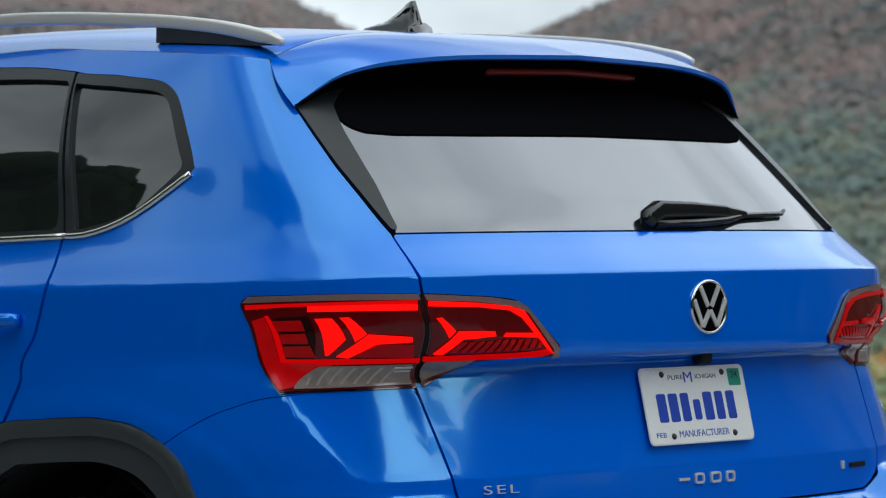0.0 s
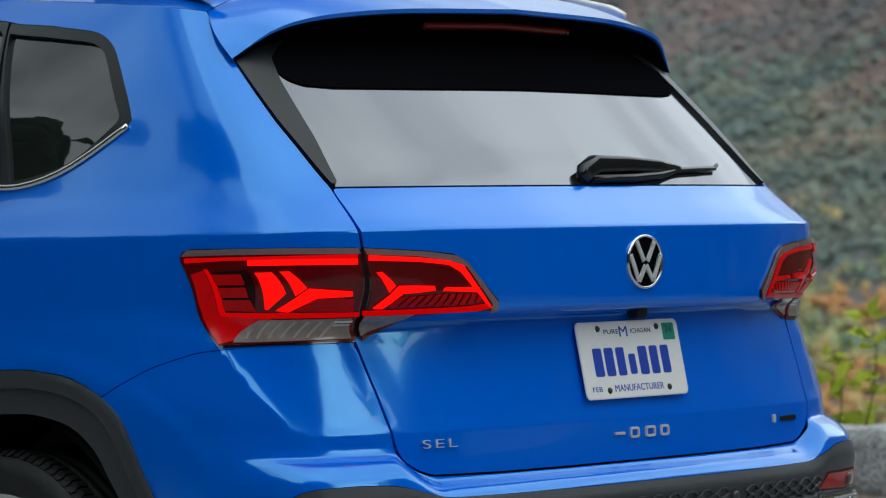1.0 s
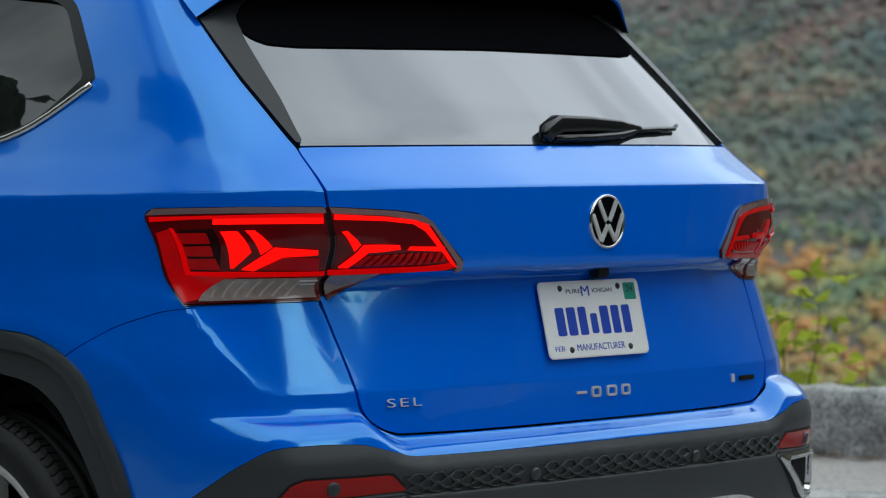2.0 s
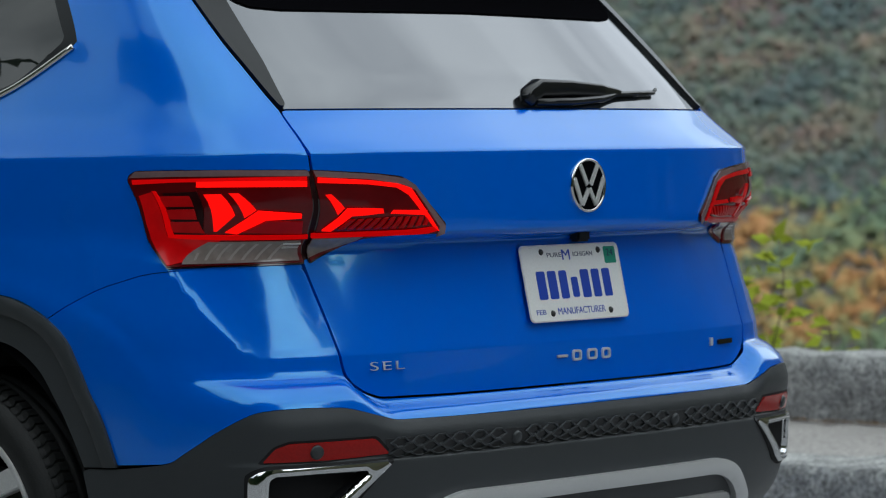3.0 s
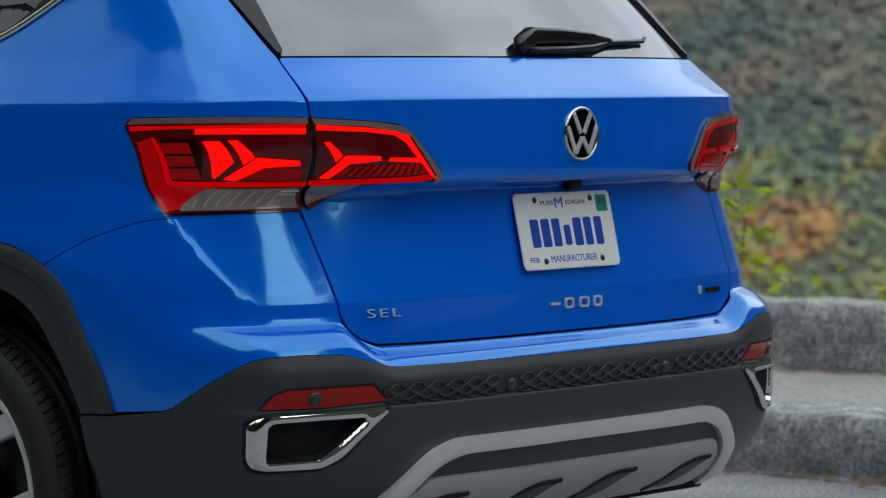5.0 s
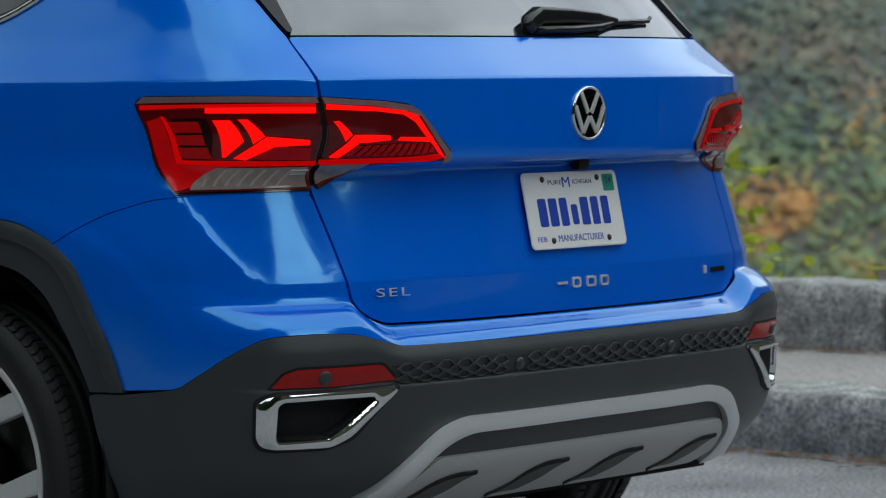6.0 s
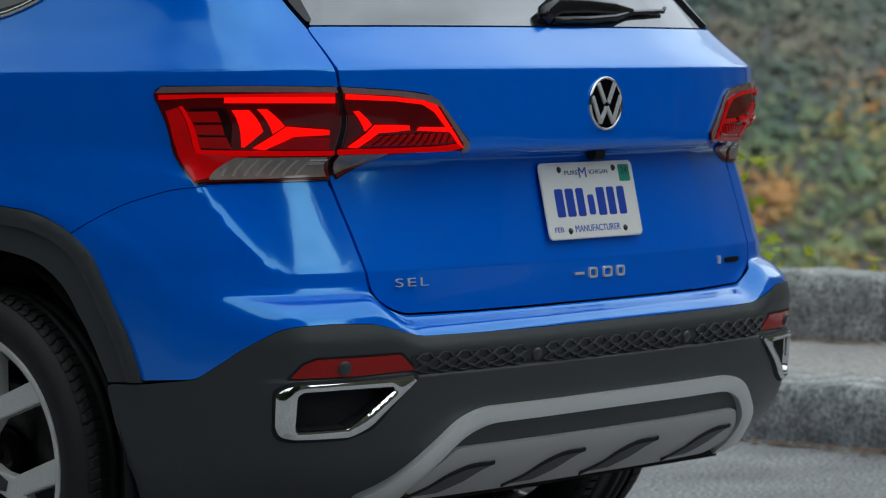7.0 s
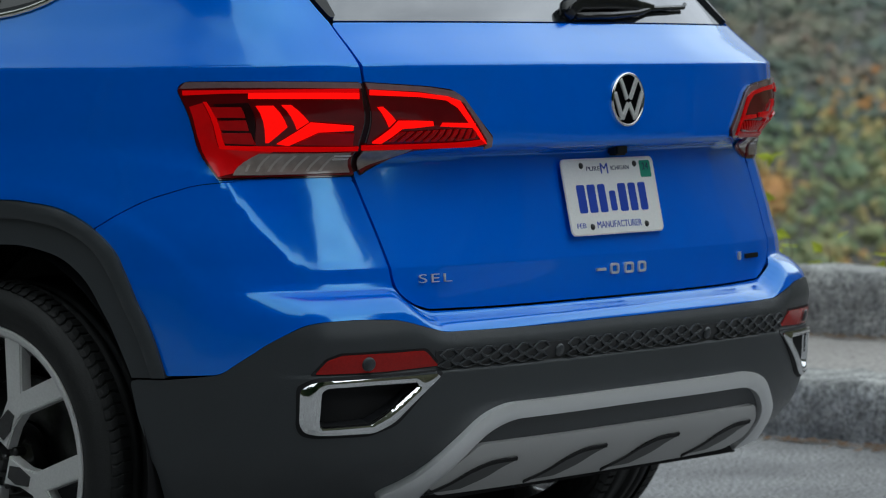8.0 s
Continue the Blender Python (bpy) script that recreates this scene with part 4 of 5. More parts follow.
LIT_TAIL = [[(-0.652, 1.0510), (-0.642, 1.0520), (-0.614, 1.0280), (-0.622, 1.0180)], [(-0.632, 0.9900), (-0.608, 1.0270), (-0.538, 1.0240), (-0.536, 1.0150), (-0.596, 1.0150), (-0.616, 0.9890)], [(-0.514, 1.0210), (-0.440, 1.0190), (-0.444, 1.0100), (-0.520, 1.0140)], [(-0.667, 1.0730), (-0.568, 1.0690), (-0.506, 1.0620), (-0.480, 1.0480), (-0.424, 0.9870), (-0.412, 0.9800), (-0.476, 1.0610), (-0.506, 1.0700), (-0.568, 1.0770), (-0.667, 1.0830)]]


def inset(pts, d):
    """An outline drawn in by d on all sides."""
    p = np.array(fillet(pts, .006, 3))
    t = np.roll(p, -1, axis=0) - np.roll(p, 1, axis=0)
    n = np.stack([-t[:, 1], t[:, 0]], 1) / np.linalg.norm(t, axis=1)[:, None]
    turn = np.sum(p[:, 0] * np.roll(p[:, 1], -1) - np.roll(p[:, 0], -1) * p[:, 1])
    return [tuple(q) for q in p + n * d * np.sign(turn)]


for side in (1, -1):
    def sided(pts):
        return mirrored(pts) if side < 0 else pts
    patch("lamp_gap", sided([(-.712, 1.0965), (-.650, 1.0945), (-.622, .935), (-.672, .9235)][::-1]), LAMP_BLACK, car, out=.0022, rim=.004, step=.02, label="dark gap between the lamp halves")
    lit, dim, wrapped = (LAMP_LIT, LAMP_GLOW, LAMP_LIT) if side > 0 else (LAMP_RED, LAMP_SLAT, LAMP_RED)
    lamp = patch("tail_lamp", sided(fillet(BODY_LAMP[::-1], .008, 4)), LAMP_EDGE, car, out=.003, rim=.012, step=.03, label="red tail lamp with lit light bars")
    patch("housing", sided(inset(BODY_LAMP, .0028)[::-1]), LAMP_DARK, lamp, out=.0050, rim=.003, step=.03)
    patch("smoked_edge", sided(BAND[::-1]), LAMP_SMOKE, lamp, out=.0072, rim=.003, step=.03, label="smoky reddish grey lamp edge")
    patch("red_lens", sided(LEFT_LENS), LAMP_RED, lamp, out=.0068, rim=.003, step=.03)
    patch("inner_panel", sided([(-.958, 1.059), (-.890, 1.0605), (-.845, .984), (-.908, .984)][::-1]), LAMP_BLACK, lamp, out=.0066, rim=.003, step=.03, label="black inner lamp panel")
    for shape in SLATS:
        patch("slat", sided(shape[::-1]), LAMP_SLAT, lamp, out=.0078, rim=.003, step=.03)
    for shape in LIT:
        patch("light_bar", sided(shape[::-1]), wrapped if shape is not LIT[4] else dim, lamp, out=.0092, rim=.004, step=.03, label="lit bright red light element")
    for shape in DIM:
        patch("light_line", sided(shape[::-1]), dim, lamp, out=.0082, rim=.004, step=.03)
    patch("glow_panel", sided(GLOW_PANEL[::-1]), LAMP_SLAT, lamp, out=.0070, rim=.003, step=.03)
    lens = patch("reversing_lens", sided([(-0.902, 0.9260), (-0.830, 0.9700), (-0.658, 0.9720), (-0.652, 0.9290)][::-1]), LAMP_WHITE, lamp, out=.0084, rim=.003, step=.03, label="clear reversing lens")
    for k in range(7):
        s0 = -.862 + k * .024
        patch("rib", sided([(s0, .933), (s0 + .006, .933), (s0 + .032, .967), (s0 + .026, .967)] if k > 0 else [(s0, .933), (s0 + .006, .933), (s0 + .018, .948), (s0 + .012, .948)]), LAMP_RIB, lens, out=.0094, rim=.002, step=.03)
    for k in range(3):
        patch("bright_line", sided([(-.690, .9575 + k * .0045), (-.656, .9585 + k * .0045), (-.656, .9600 + k * .0045), (-.690, .9590 + k * .0045)]), LAMP_LINE, lens, out=.0096, rim=.002, step=.03)
    inner_lamp = patch("inner_tail_lamp", sided(fillet(TAIL_LAMP[::-1], .006, 4)), LAMP_EDGE, tailgate, out=.003, rim=.014, step=.03, label="red inner tail lamp on the tailgate")
    patch("housing", sided(inset(TAIL_LAMP, .0028)[::-1]), LAMP_DARK, inner_lamp, out=.0050, rim=.003, step=.03)
    patch("smoked_edge", sided(BAND_TAIL[::-1]), LAMP_SMOKE, inner_lamp, out=.0072, rim=.003, step=.03, label="smoky reddish grey lamp edge")
    for shape in LIT_TAIL:
        patch("light_bar", sided(shape[::-1]), lit, inner_lamp, out=.0092, rim=.004, step=.03, label="lit bright red light element")
    patch("light_line", sided([(-0.646, 0.9840), (-0.416, 0.9880), (-0.416, 0.9810), (-0.642, 0.9760)][::-1]), dim, inner_lamp, out=.0082, rim=.004, step=.03)
    patch("reversing_lens", sided([(-0.638, 0.9750), (-0.550, 0.9770), (-0.582, 0.9570), (-0.632, 0.9330)][::-1]), LAMP_WHITE, inner_lamp, out=.0080, rim=.003, step=.03, label="clear reversing lens")
    for k in range(11):
        s0 = -.604 + k * .0155
        patch("prism", sided([(s0, .991), (s0 + .009, .991), (s0 + .018, 1.008), (s0 + .009, 1.008)]), LAMP_SLAT, inner_lamp, out=.0072, rim=.003, step=.03)


# ---- plate, emblem, badges, wiper ----
def facing(s, z, lift=0.0):
    """A frame on the car's tail: x along it, y up it, z outwards."""
    c = skin(s, z, lift)
    n = Vector(skin(s, z, lift + .05) - c).normalized()
    x = Vector(skin(s + .02, z) - skin(s - .02, z)).normalized()
    y = n.cross(x)
    return Matrix.Translation(c) @ Matrix((x, y, n)).transposed().to_4x4()


def round_rect(w, h, r, n=6):
    pts = []
    for cx, cy, a0 in ((w / 2 - r, h / 2 - r, 0), (-w / 2 + r, h / 2 - r, 90), (-w / 2 + r, -h / 2 + r, 180), (w / 2 - r, -h / 2 + r, 270)):
        pts += [(cx + r * math.cos(radians(a0 + 90 * k / (n - 1))), cy + r * math.sin(radians(a0 + 90 * k / (n - 1)))) for k in range(n)]
    return pts


def words(name, text, size, mat, parent, x, y, z=.0022, width=None, depth=.0003, thin=0.0, space=1.0):
    cu = bpy.data.curves.new(name, "FONT")
    cu.body, cu.size, cu.extrude, cu.align_x, cu.align_y = text, size, depth, "CENTER", "CENTER"
    cu.offset, cu.space_character = -thin, space
    ob = new(name, cu)
    bpy.context.view_layer.update()
    me = bpy.data.meshes.new_from_object(ob)
    wide = ob.dimensions.x
    bpy.data.objects.remove(ob)
    me.materials.append(mat)
    made = new(name, me)
    made.parent = parent
    made.location = (x, y, z)
    if width and wide:
        made.scale = (width / wide, 1, 1)
    return made


plate_m = pose(0, (.095 + .063) / 2 - .005, .868, 90, 0, 0) @ Matrix.Rotation(-math.atan2(.032, .152), 4, "X")
plate = part("number_plate", slab(round_rect(.3048, .1524, .012), .002, .0005), PLATE, None)
tagged(plate, label="white number plate with blue print, fixed to the tailgate", category="number plate")
plate.matrix_world = plate_m
edge = part("raised_edge", tube([(x, y, .0016) for x, y in round_rect(.299, .1466, .010)], .0014, 6, True, "raised_edge"), PLATE, plate)
for k, wd in enumerate((.026, .026, .024, .020, .026, .024, .024)):
    x = -.102 + k * .0335
    h = .040 if k == 3 else .056
    bar = part("print_bar", slab(round_rect(wd, h, .004, 3), .0006), PLATE_INK, plate, "blue character-sized bar")
    bar.location = (x, -.004 if k != 3 else -.010, .0021)
words("slogan", "PURE", .0125, PLATE_INK_THIN, plate, -.050, .055, width=.044)
words("slogan", "ICHIGAN", .0125, PLATE_INK_THIN, plate, .038, .055, width=.060)
words("slogan", "M", .030, PLATE_INK, plate, -.014, .054, width=.024)
words("slogan", "MANUFACTURER", .019, PLATE_INK, plate, .006, -.057, width=.146)
words("month", "FEB", .014, PLATE_INK, plate, -.118, -.057, width=.028)
st = part("sticker", slab(round_rect(.036, .034, .003, 3), .0004), STICKER, plate, "small green sticker")
st.location = (.122, .051, .0021)
words("year", "24", .020, PLATE_INK_THIN, st, 0, .004, .0006, width=.02)
for x, y in ((-.088, .062), (.088, .062), (-.083, -.060), (.096, -.060)):
    screw = part("screw", lathe([(0, .0035), (.0045, .003), (.0065, 0)], 16, "screw"), SCREW, plate)
    screw.matrix_local = Matrix.Translation((x, y, .002)) @ Matrix.Rotation(-math.pi / 2, 4, "Y")

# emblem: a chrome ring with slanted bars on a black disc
emblem = part("emblem", lathe([(.0, .004), (.046, .004), (.050, .002), (.052, -.004)], 48, "emblem"), MATT, None)
tagged(emblem, label="round chrome and black emblem on the tailgate", category="emblem")
emblem.matrix_world = facing(0, 1.058, -.0015) @ Matrix.Rotation(-math.pi / 2, 4, "Y")
ring = part("ring", lathe([(.0475, .003), (.048, .006), (.050, .007), (.0525, .006), (.0535, .003), (.0535, -.004)], 64, "ring"), CHROME, emblem)
face = Matrix.Rotation(math.pi / 2, 4, "Y")
for (x0, y0), (x1, y1) in (((-.027, .040), (-.005, .001)), ((.027, .040), (.005, .001)), ((-.045, .014), (-.021, -.038)), ((.045, .014), (.021, -.038)), ((-.021, -.038), (-.001, -.007)), ((.021, -.038), (.001, -.007))):
    d = Vector((x1 - x0, y1 - y0))
    n = Vector((-d.y, d.x)).normalized() * .0050
    pts = [(x0 + n.x, y0 + n.y), (x0 - n.x, y0 - n.y), (x1 - n.x, y1 - n.y), (x1 + n.x, y1 + n.y)]
    b = part("slanted_bar", slab(pts, .004, .0008), BADGE, emblem)
    b.matrix_local = face @ Matrix.Translation((0, 0, .0035))


def badge(name, label, s0, z, shapes, mat=BADGE):
    """Raised badge marks as plain shapes: (x, width, height) each."""
    thing = empty(name, label=label, category="badge")
    thing.matrix_world = facing(s0, z, .0005)
    for x, wd, h, hollow in shapes:
        m = facing(s0 + x, z, .0005)
        if hollow:
            bm = bmesh.new()
            o, i = round_rect(wd, h, .006, 4), round_rect(wd - .009, h - .010, .003, 4)
            lay = [[bm.verts.new((px, py, pz)) for px, py in pts] for pts, pz in ((o, 0), ([(a * .96, b * .96) for a, b in o], .004), ([(a * 1.04, b * 1.04) for a, b in i], .004), (i, 0))]
            for p, q2 in zip(lay, lay[1:]):
                for k in range(len(o)):
                    bm.faces.new((p[k], p[(k + 1) % len(o)], q2[(k + 1) % len(o)], q2[k]))
        else:
            bm = slab(round_rect(wd, h, min(wd, h) * .2, 3), .004, .0008)
        p = part("mark", bm, mat, thing)
        p.matrix_world = m
    return thing


badge("model_badge", "raised chrome model badge across the tailgate", .006, .7255, [(-.066, .030, .0055, False), (-.022, .027, .022, True), (.026, .030, .022, True), (.070, .026, .022, True)])
sel = empty("trim_badge", label="raised chrome trim level lettering on the tailgate", category="badge")
sel.matrix_world = facing(-.528, .7315, .0005)
words("letters", "SEL", .0235, BADGE, sel, 0, 0, .002, width=.078, depth=.0016, thin=.0003, space=1.2)
badge("drive_badge", "small chrome and black drive badge on the tailgate", .478, .727, [(-.022, .011, .017, False)])
badge("drive_badge", "small dark drive badge plate on the tailgate", .500, .725, [(.018, .066, .010, False)], GLOSS)

# rear wiper
wiper = empty("rear_wiper", (0, 0, 0), label="black rear wiper lying on the window", category="wiper")
arm = [skin(s, z, o) for s, z, o in ((-.050, 1.219, .004), (-.035, 1.228, .010), (.005, 1.241, .014), (.10, 1.241, .015), (.20, 1.239, .013), (.28, 1.238, .007))]
part("arm", tube(arm, [(.010, .012), (.016, .018), (.017, .019), (.015, .016), (.012, .013), (.006, .007)], 24, name="arm", box=.5), WIPER, wiper)
blade = [skin(s, z, .005) for s, z in ((-.02, 1.219), (.10, 1.221), (.20, 1.227), (.27, 1.237), (.36, 1.240), (.436, 1.242))]
part("blade", tube(blade, [(.010, .008), (.011, .009), (.010, .008), (.007, .006), (.006, .0055), (.005, .005)], 10, name="blade"), WIPER, wiper)
part("tip", tube([skin(.43, 1.241, .005), skin(.452, 1.247, .008)], .004, 8, name="tip"), PLASTIC, wiper)

# camera housing above the plate
cam_pod = part("reversing_camera", box((-.02, -.012, -.012), (.02, .012, .010), .004), TRIM, tailgate, "small dark reversing camera")
cam_pod.matrix_world = Matrix.Translation(skin(.03, .963, .004))

# ---- ground, kerb, path, wall ----
ASPHALT = material("worn_asphalt", (.46, .46, .46), rough=.85, grain=1.0, grain_scale=85, alt=(.045, .045, .048), blotch=.45, blotch_scale=2.2, bump=1.0, bump_scale=90)
GRAVEL = material("gravelly_path", (.50, .475, .45), rough=.9, grain=.9, grain_scale=60, alt=(.22, .205, .195), blotch=.4, blotch_scale=2, bump=.9, bump_scale=160)
STONE = material("weathered_granite", (.62, .62, .60), rough=.85, grain=.9, grain_scale=70, alt=(.10, .105, .105), blotch=.75, blotch_scale=11, bump=1.0, bump_scale=60)
LEAF_LITTER = material("dry_leaves", (.19, .115, .06), rough=.8, grain=.5, grain_scale=40, alt=(.10, .05, .02))

KERB_X, KERB_TOP, WALL_X, WALL_TOP = 2.92, .195, 4.27, .425


def sheet(name, x0, x1, y0, y1, z, mat, nx, ny, wave=0.004, label="", kind="structure", slope=0.0):
    v = []
    for j in range(ny + 1):
        for i in range(nx + 1):
            x, y = x0 + (x1 - x0) * i / nx, y0 + (y1 - y0) * j / ny
            v.append((x, y, z + slope * (x - x0) + wave * noise.noise((x * 1.7, y * 1.7, z))))
    f = [(j * (nx + 1) + i, j * (nx + 1) + i + 1, (j + 1) * (nx + 1) + i + 1, (j + 1) * (nx + 1) + i) for j in range(ny) for i in range(nx)]
    return tagged(part(name, mesh_of(name, v, f), mat), label=label, kind=kind)


# unseen dark ground, added so the lower flank reflects no bright asphalt
VERGE = material("added_dark_verge", (.060, .075, .035), rough=.95, grain=.8, grain_scale=30, alt=(.03, .035, .015), blotch=.6, blotch_scale=.8, bump=1.0, bump_scale=40)
sheet("verge", -40, -7.9, -40, 40, GROUND + .01, VERGE, 30, 60, .03, "added dark ground beside the parking surface, out of view")
sheet("road", -8, KERB_X + .05, -40, 40, GROUND - .002, ASPHALT, 24, 110, .003, "worn grey asphalt parking surface")
sheet("path", KERB_X + .35, WALL_X + .1, -40, 40, KERB_TOP - .012, GRAVEL, 8, 160, .008, slope=.022, label="pale gritty path between kerb and wall")


def stone_block(L, W, H, seed):
    """A rough-hewn block, uneven on all faces."""
    nx, ny, nz = max(2, int(L / .06)), max(2, int(W / .08)), max(2, int(H / .05))
    pts = {}
    v, f = [], []

    def vid(i, j, k):
        key = (i, j, k)
        if key not in pts:
            p = Vector((L * (i / nx - .5), W * (j / ny - .5), H * k / nz))
            r = Vector((seed * 7.1, seed * 3.3, seed))
            rough = noise.noise_vector(p * 9 + r) * .016 + noise.noise_vector(p * 27 + r) * .008
            e = sum((i in (0, nx), j in (0, ny), k in (0, nz)))
            if e > 1:
                p -= Vector((np.sign(p.x) * (i in (0, nx)), np.sign(p.y) * (j in (0, ny)), (1 if k == nz else 0))) * .009
            if k == 0:
                rough.z = 0
            rough.x *= .6
            pts[key] = len(v)
            v.append(tuple(p + rough))
        return pts[key]
    for i in range(nx):
        for j in range(ny):
            f.append((vid(i, j, nz), vid(i + 1, j, nz), vid(i + 1, j + 1, nz), vid(i, j + 1, nz)))
    for i in range(nx):
        for k in range(nz):
            f.append((vid(i, 0, k), vid(i + 1, 0, k), vid(i + 1, 0, k + 1), vid(i, 0, k + 1)))
            f.append((vid(i + 1, ny, k), vid(i, ny, k), vid(i, ny, k + 1), vid(i + 1, ny, k + 1)))
    for j in range(ny):
        for k in range(nz):
            f.append((vid(0, j + 1, k), vid(0, j, k), vid(0, j, k + 1), vid(0, j + 1, k + 1)))
            f.append((vid(nx, j, k), vid(nx, j + 1, k), vid(nx, j + 1, k + 1), vid(nx, j, k + 1)))
    return mesh_of("stone", v, f, True)


rng = random.Random(4)
kerb = tagged(new("kerb"), label="rough grey granite kerb beside the parking surface", kind="structure")
wall = tagged(new("wall_outer"), label="low weathered grey stone wall at the overlook", kind="structure")
for owner, x0, width, base, top, lengths in ((kerb, KERB_X, .40, GROUND - .03, KERB_TOP, (1.6, 2.6)), (wall, WALL_X, .36, KERB_TOP - .04, WALL_TOP, (1.3, 2.2))):
    y, k = (-9.33 if owner is wall else -9.9), 0
    while y < 16:
        L = rng.uniform(*lengths) if y > 3 else (1.9 if owner is wall else 2.4)
        me = stone_block(L - .006, width, top - base + rng.uniform(-.008, .008), rng.random() * 50)
        ob = part("stone", me, STONE, owner)
        ob.matrix_world = pose(x0 + width / 2 + rng.uniform(-.008, .008), y + L / 2, base, 0, 0, 90 + rng.uniform(-.5, .5))
        y += L
        k += 1

# fallen leaves along kerb and wall
lv, lf = [], []
for k in range(3600):
    near_wall = rng.random() < .5
    x = (WALL_X - abs(rng.gauss(0, .07)) - .02) if near_wall else (KERB_X - abs(rng.gauss(0, .08)) - .02)
    y, z = rng.uniform(-1, 7), (KERB_TOP + .012 if near_wall else GROUND) + .004
    a, r = rng.uniform(0, 6.3), rng.uniform(.008, .026)
    b = len(lv)
    tilt = rng.uniform(-.5, .5)
    for da, rr in ((0, 1), (1.9, .5), (3.14, .9), (4.4, .5)):
        lv.append((x + r * rr * math.cos(a + da), y + r * rr * math.sin(a + da), z + r * .5 * max(0, tilt * math.cos(da)) + .001))
    lf.append((b, b + 1, b + 2, b + 3))
tagged(part("fallen_leaves", mesh_of("fallen_leaves", lv, lf, False), LEAF_LITTER), label="dry brown leaves lying along the kerb and wall", category="leaves", kind="stuff")

# ---- hills and woods ----
def leafy(name, stops, rough=.9):
    """Foliage: one of several autumn colours for each clump, with grain."""
    m = bpy.data.materials.new(name)
    m.use_nodes = True
    t = m.node_tree
    b = t.nodes["Principled BSDF"]
    b.inputs["Roughness"].default_value = rough
    b.inputs["Specular IOR Level"].default_value = .1
    g = t.nodes.new("ShaderNodeNewGeometry")
    c = t.nodes.new("ShaderNodeTexCoord")
    n = t.nodes.new("ShaderNodeTexNoise")
    n.inputs["Scale"].default_value, n.inputs["Detail"].default_value = .045, 6.0
    a = t.nodes.new("ShaderNodeMath")
    a.operation = "MULTIPLY_ADD"
    a.inputs[1].default_value = .13
    h = t.nodes.new("ShaderNodeMath")
    h.operation = "MULTIPLY_ADD"
    h.inputs[1].default_value, h.inputs[2].default_value = 2.3, -.80
    r = t.nodes.new("ShaderNodeValToRGB")
    r.color_ramp.interpolation = "LINEAR"
    while len(r.color_ramp.elements) < len(stops):
        r.color_ramp.elements.new(.5)
    for e, (p, col) in zip(r.color_ramp.elements, stops):
        e.position, e.color = p, (*col, 1)
    t.links.new(c.outputs["Object"], n.inputs["Vector"])
    t.links.new(n.outputs["Fac"], h.inputs[0])
    t.links.new(g.outputs["Random Per Island"], a.inputs[0])
    t.links.new(h.outputs[0], a.inputs[2])
    t.links.new(a.outputs[0], r.inputs["Fac"])
    fine = t.nodes.new("ShaderNodeTexNoise")
    fine.inputs["Scale"].default_value, fine.inputs["Detail"].default_value = .7, 4.0
    t.links.new(c.outputs["Object"], fine.inputs["Vector"])
    mix = t.nodes.new("ShaderNodeMix")
    mix.data_type, mix.blend_type = "RGBA", "MULTIPLY"
    mix.inputs[0].default_value = .30
    t.links.new(r.outputs["Color"], mix.inputs[6])
    t.links.new(fine.outputs["Color"], mix.inputs[7])
    t.links.new(mix.outputs[2], b.inputs["Base Color"])
    return m


# Distance haze is mixed into these colours: greyed in AUTUMN and RIDGE, paled in VALLEY
AUTUMN = leafy("hazed_autumn_woods", [(0, (.10, .135, .135)), (.28, (.12, .155, .14)), (.48, (.15, .175, .14)), (.64, (.185, .185, .14)), (.80, (.225, .18, .14)), (.92, (.22, .165, .135)), (1, (.16, .155, .145))])
RIDGE = leafy("hazed_ridge_woods", [(0, (.115, .125, .13)), (.28, (.145, .135, .13)), (.46, (.185, .15, .14)), (.66, (.215, .155, .145)), (.84, (.20, .14, .14)), (1, (.14, .13, .135))])
VALLEY = leafy("valley_leaves", [(0, (.12, .17, .13)), (.25, (.165, .22, .13)), (.38, (.235, .25, .125)), (.48, (.33, .275, .12)), (.58, (.44, .245, .10)), (.80, (.42, .21, .09)), (1, (.30, .24, .12))])
BANK = leafy("unseen_pale_woods", [(0, (.16, .18, .13)), (.5, (.22, .22, .14)), (1, (.28, .24, .15))])
HILL = material("hillside_soil", (.10, .105, .10), rough=.95, blotch=.5, blotch_scale=.03, alt=(.10, .075, .06))
EYE = Vector((-5.1, -4.0, 1.1))


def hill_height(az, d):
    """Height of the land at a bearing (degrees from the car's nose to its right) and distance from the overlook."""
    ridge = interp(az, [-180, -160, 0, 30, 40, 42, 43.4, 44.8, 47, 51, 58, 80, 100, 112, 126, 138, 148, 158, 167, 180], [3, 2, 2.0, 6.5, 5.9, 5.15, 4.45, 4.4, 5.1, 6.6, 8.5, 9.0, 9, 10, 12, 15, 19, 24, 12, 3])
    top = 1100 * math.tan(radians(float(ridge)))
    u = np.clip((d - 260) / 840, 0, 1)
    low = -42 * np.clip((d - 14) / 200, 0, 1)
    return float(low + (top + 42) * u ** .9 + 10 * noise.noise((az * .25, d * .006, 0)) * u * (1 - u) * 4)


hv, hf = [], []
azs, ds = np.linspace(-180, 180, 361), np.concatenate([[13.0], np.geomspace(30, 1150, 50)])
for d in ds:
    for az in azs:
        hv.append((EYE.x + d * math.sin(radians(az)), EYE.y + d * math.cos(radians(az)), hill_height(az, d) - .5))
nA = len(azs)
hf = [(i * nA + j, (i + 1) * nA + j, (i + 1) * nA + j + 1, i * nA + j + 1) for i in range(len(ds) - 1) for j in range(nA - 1)]
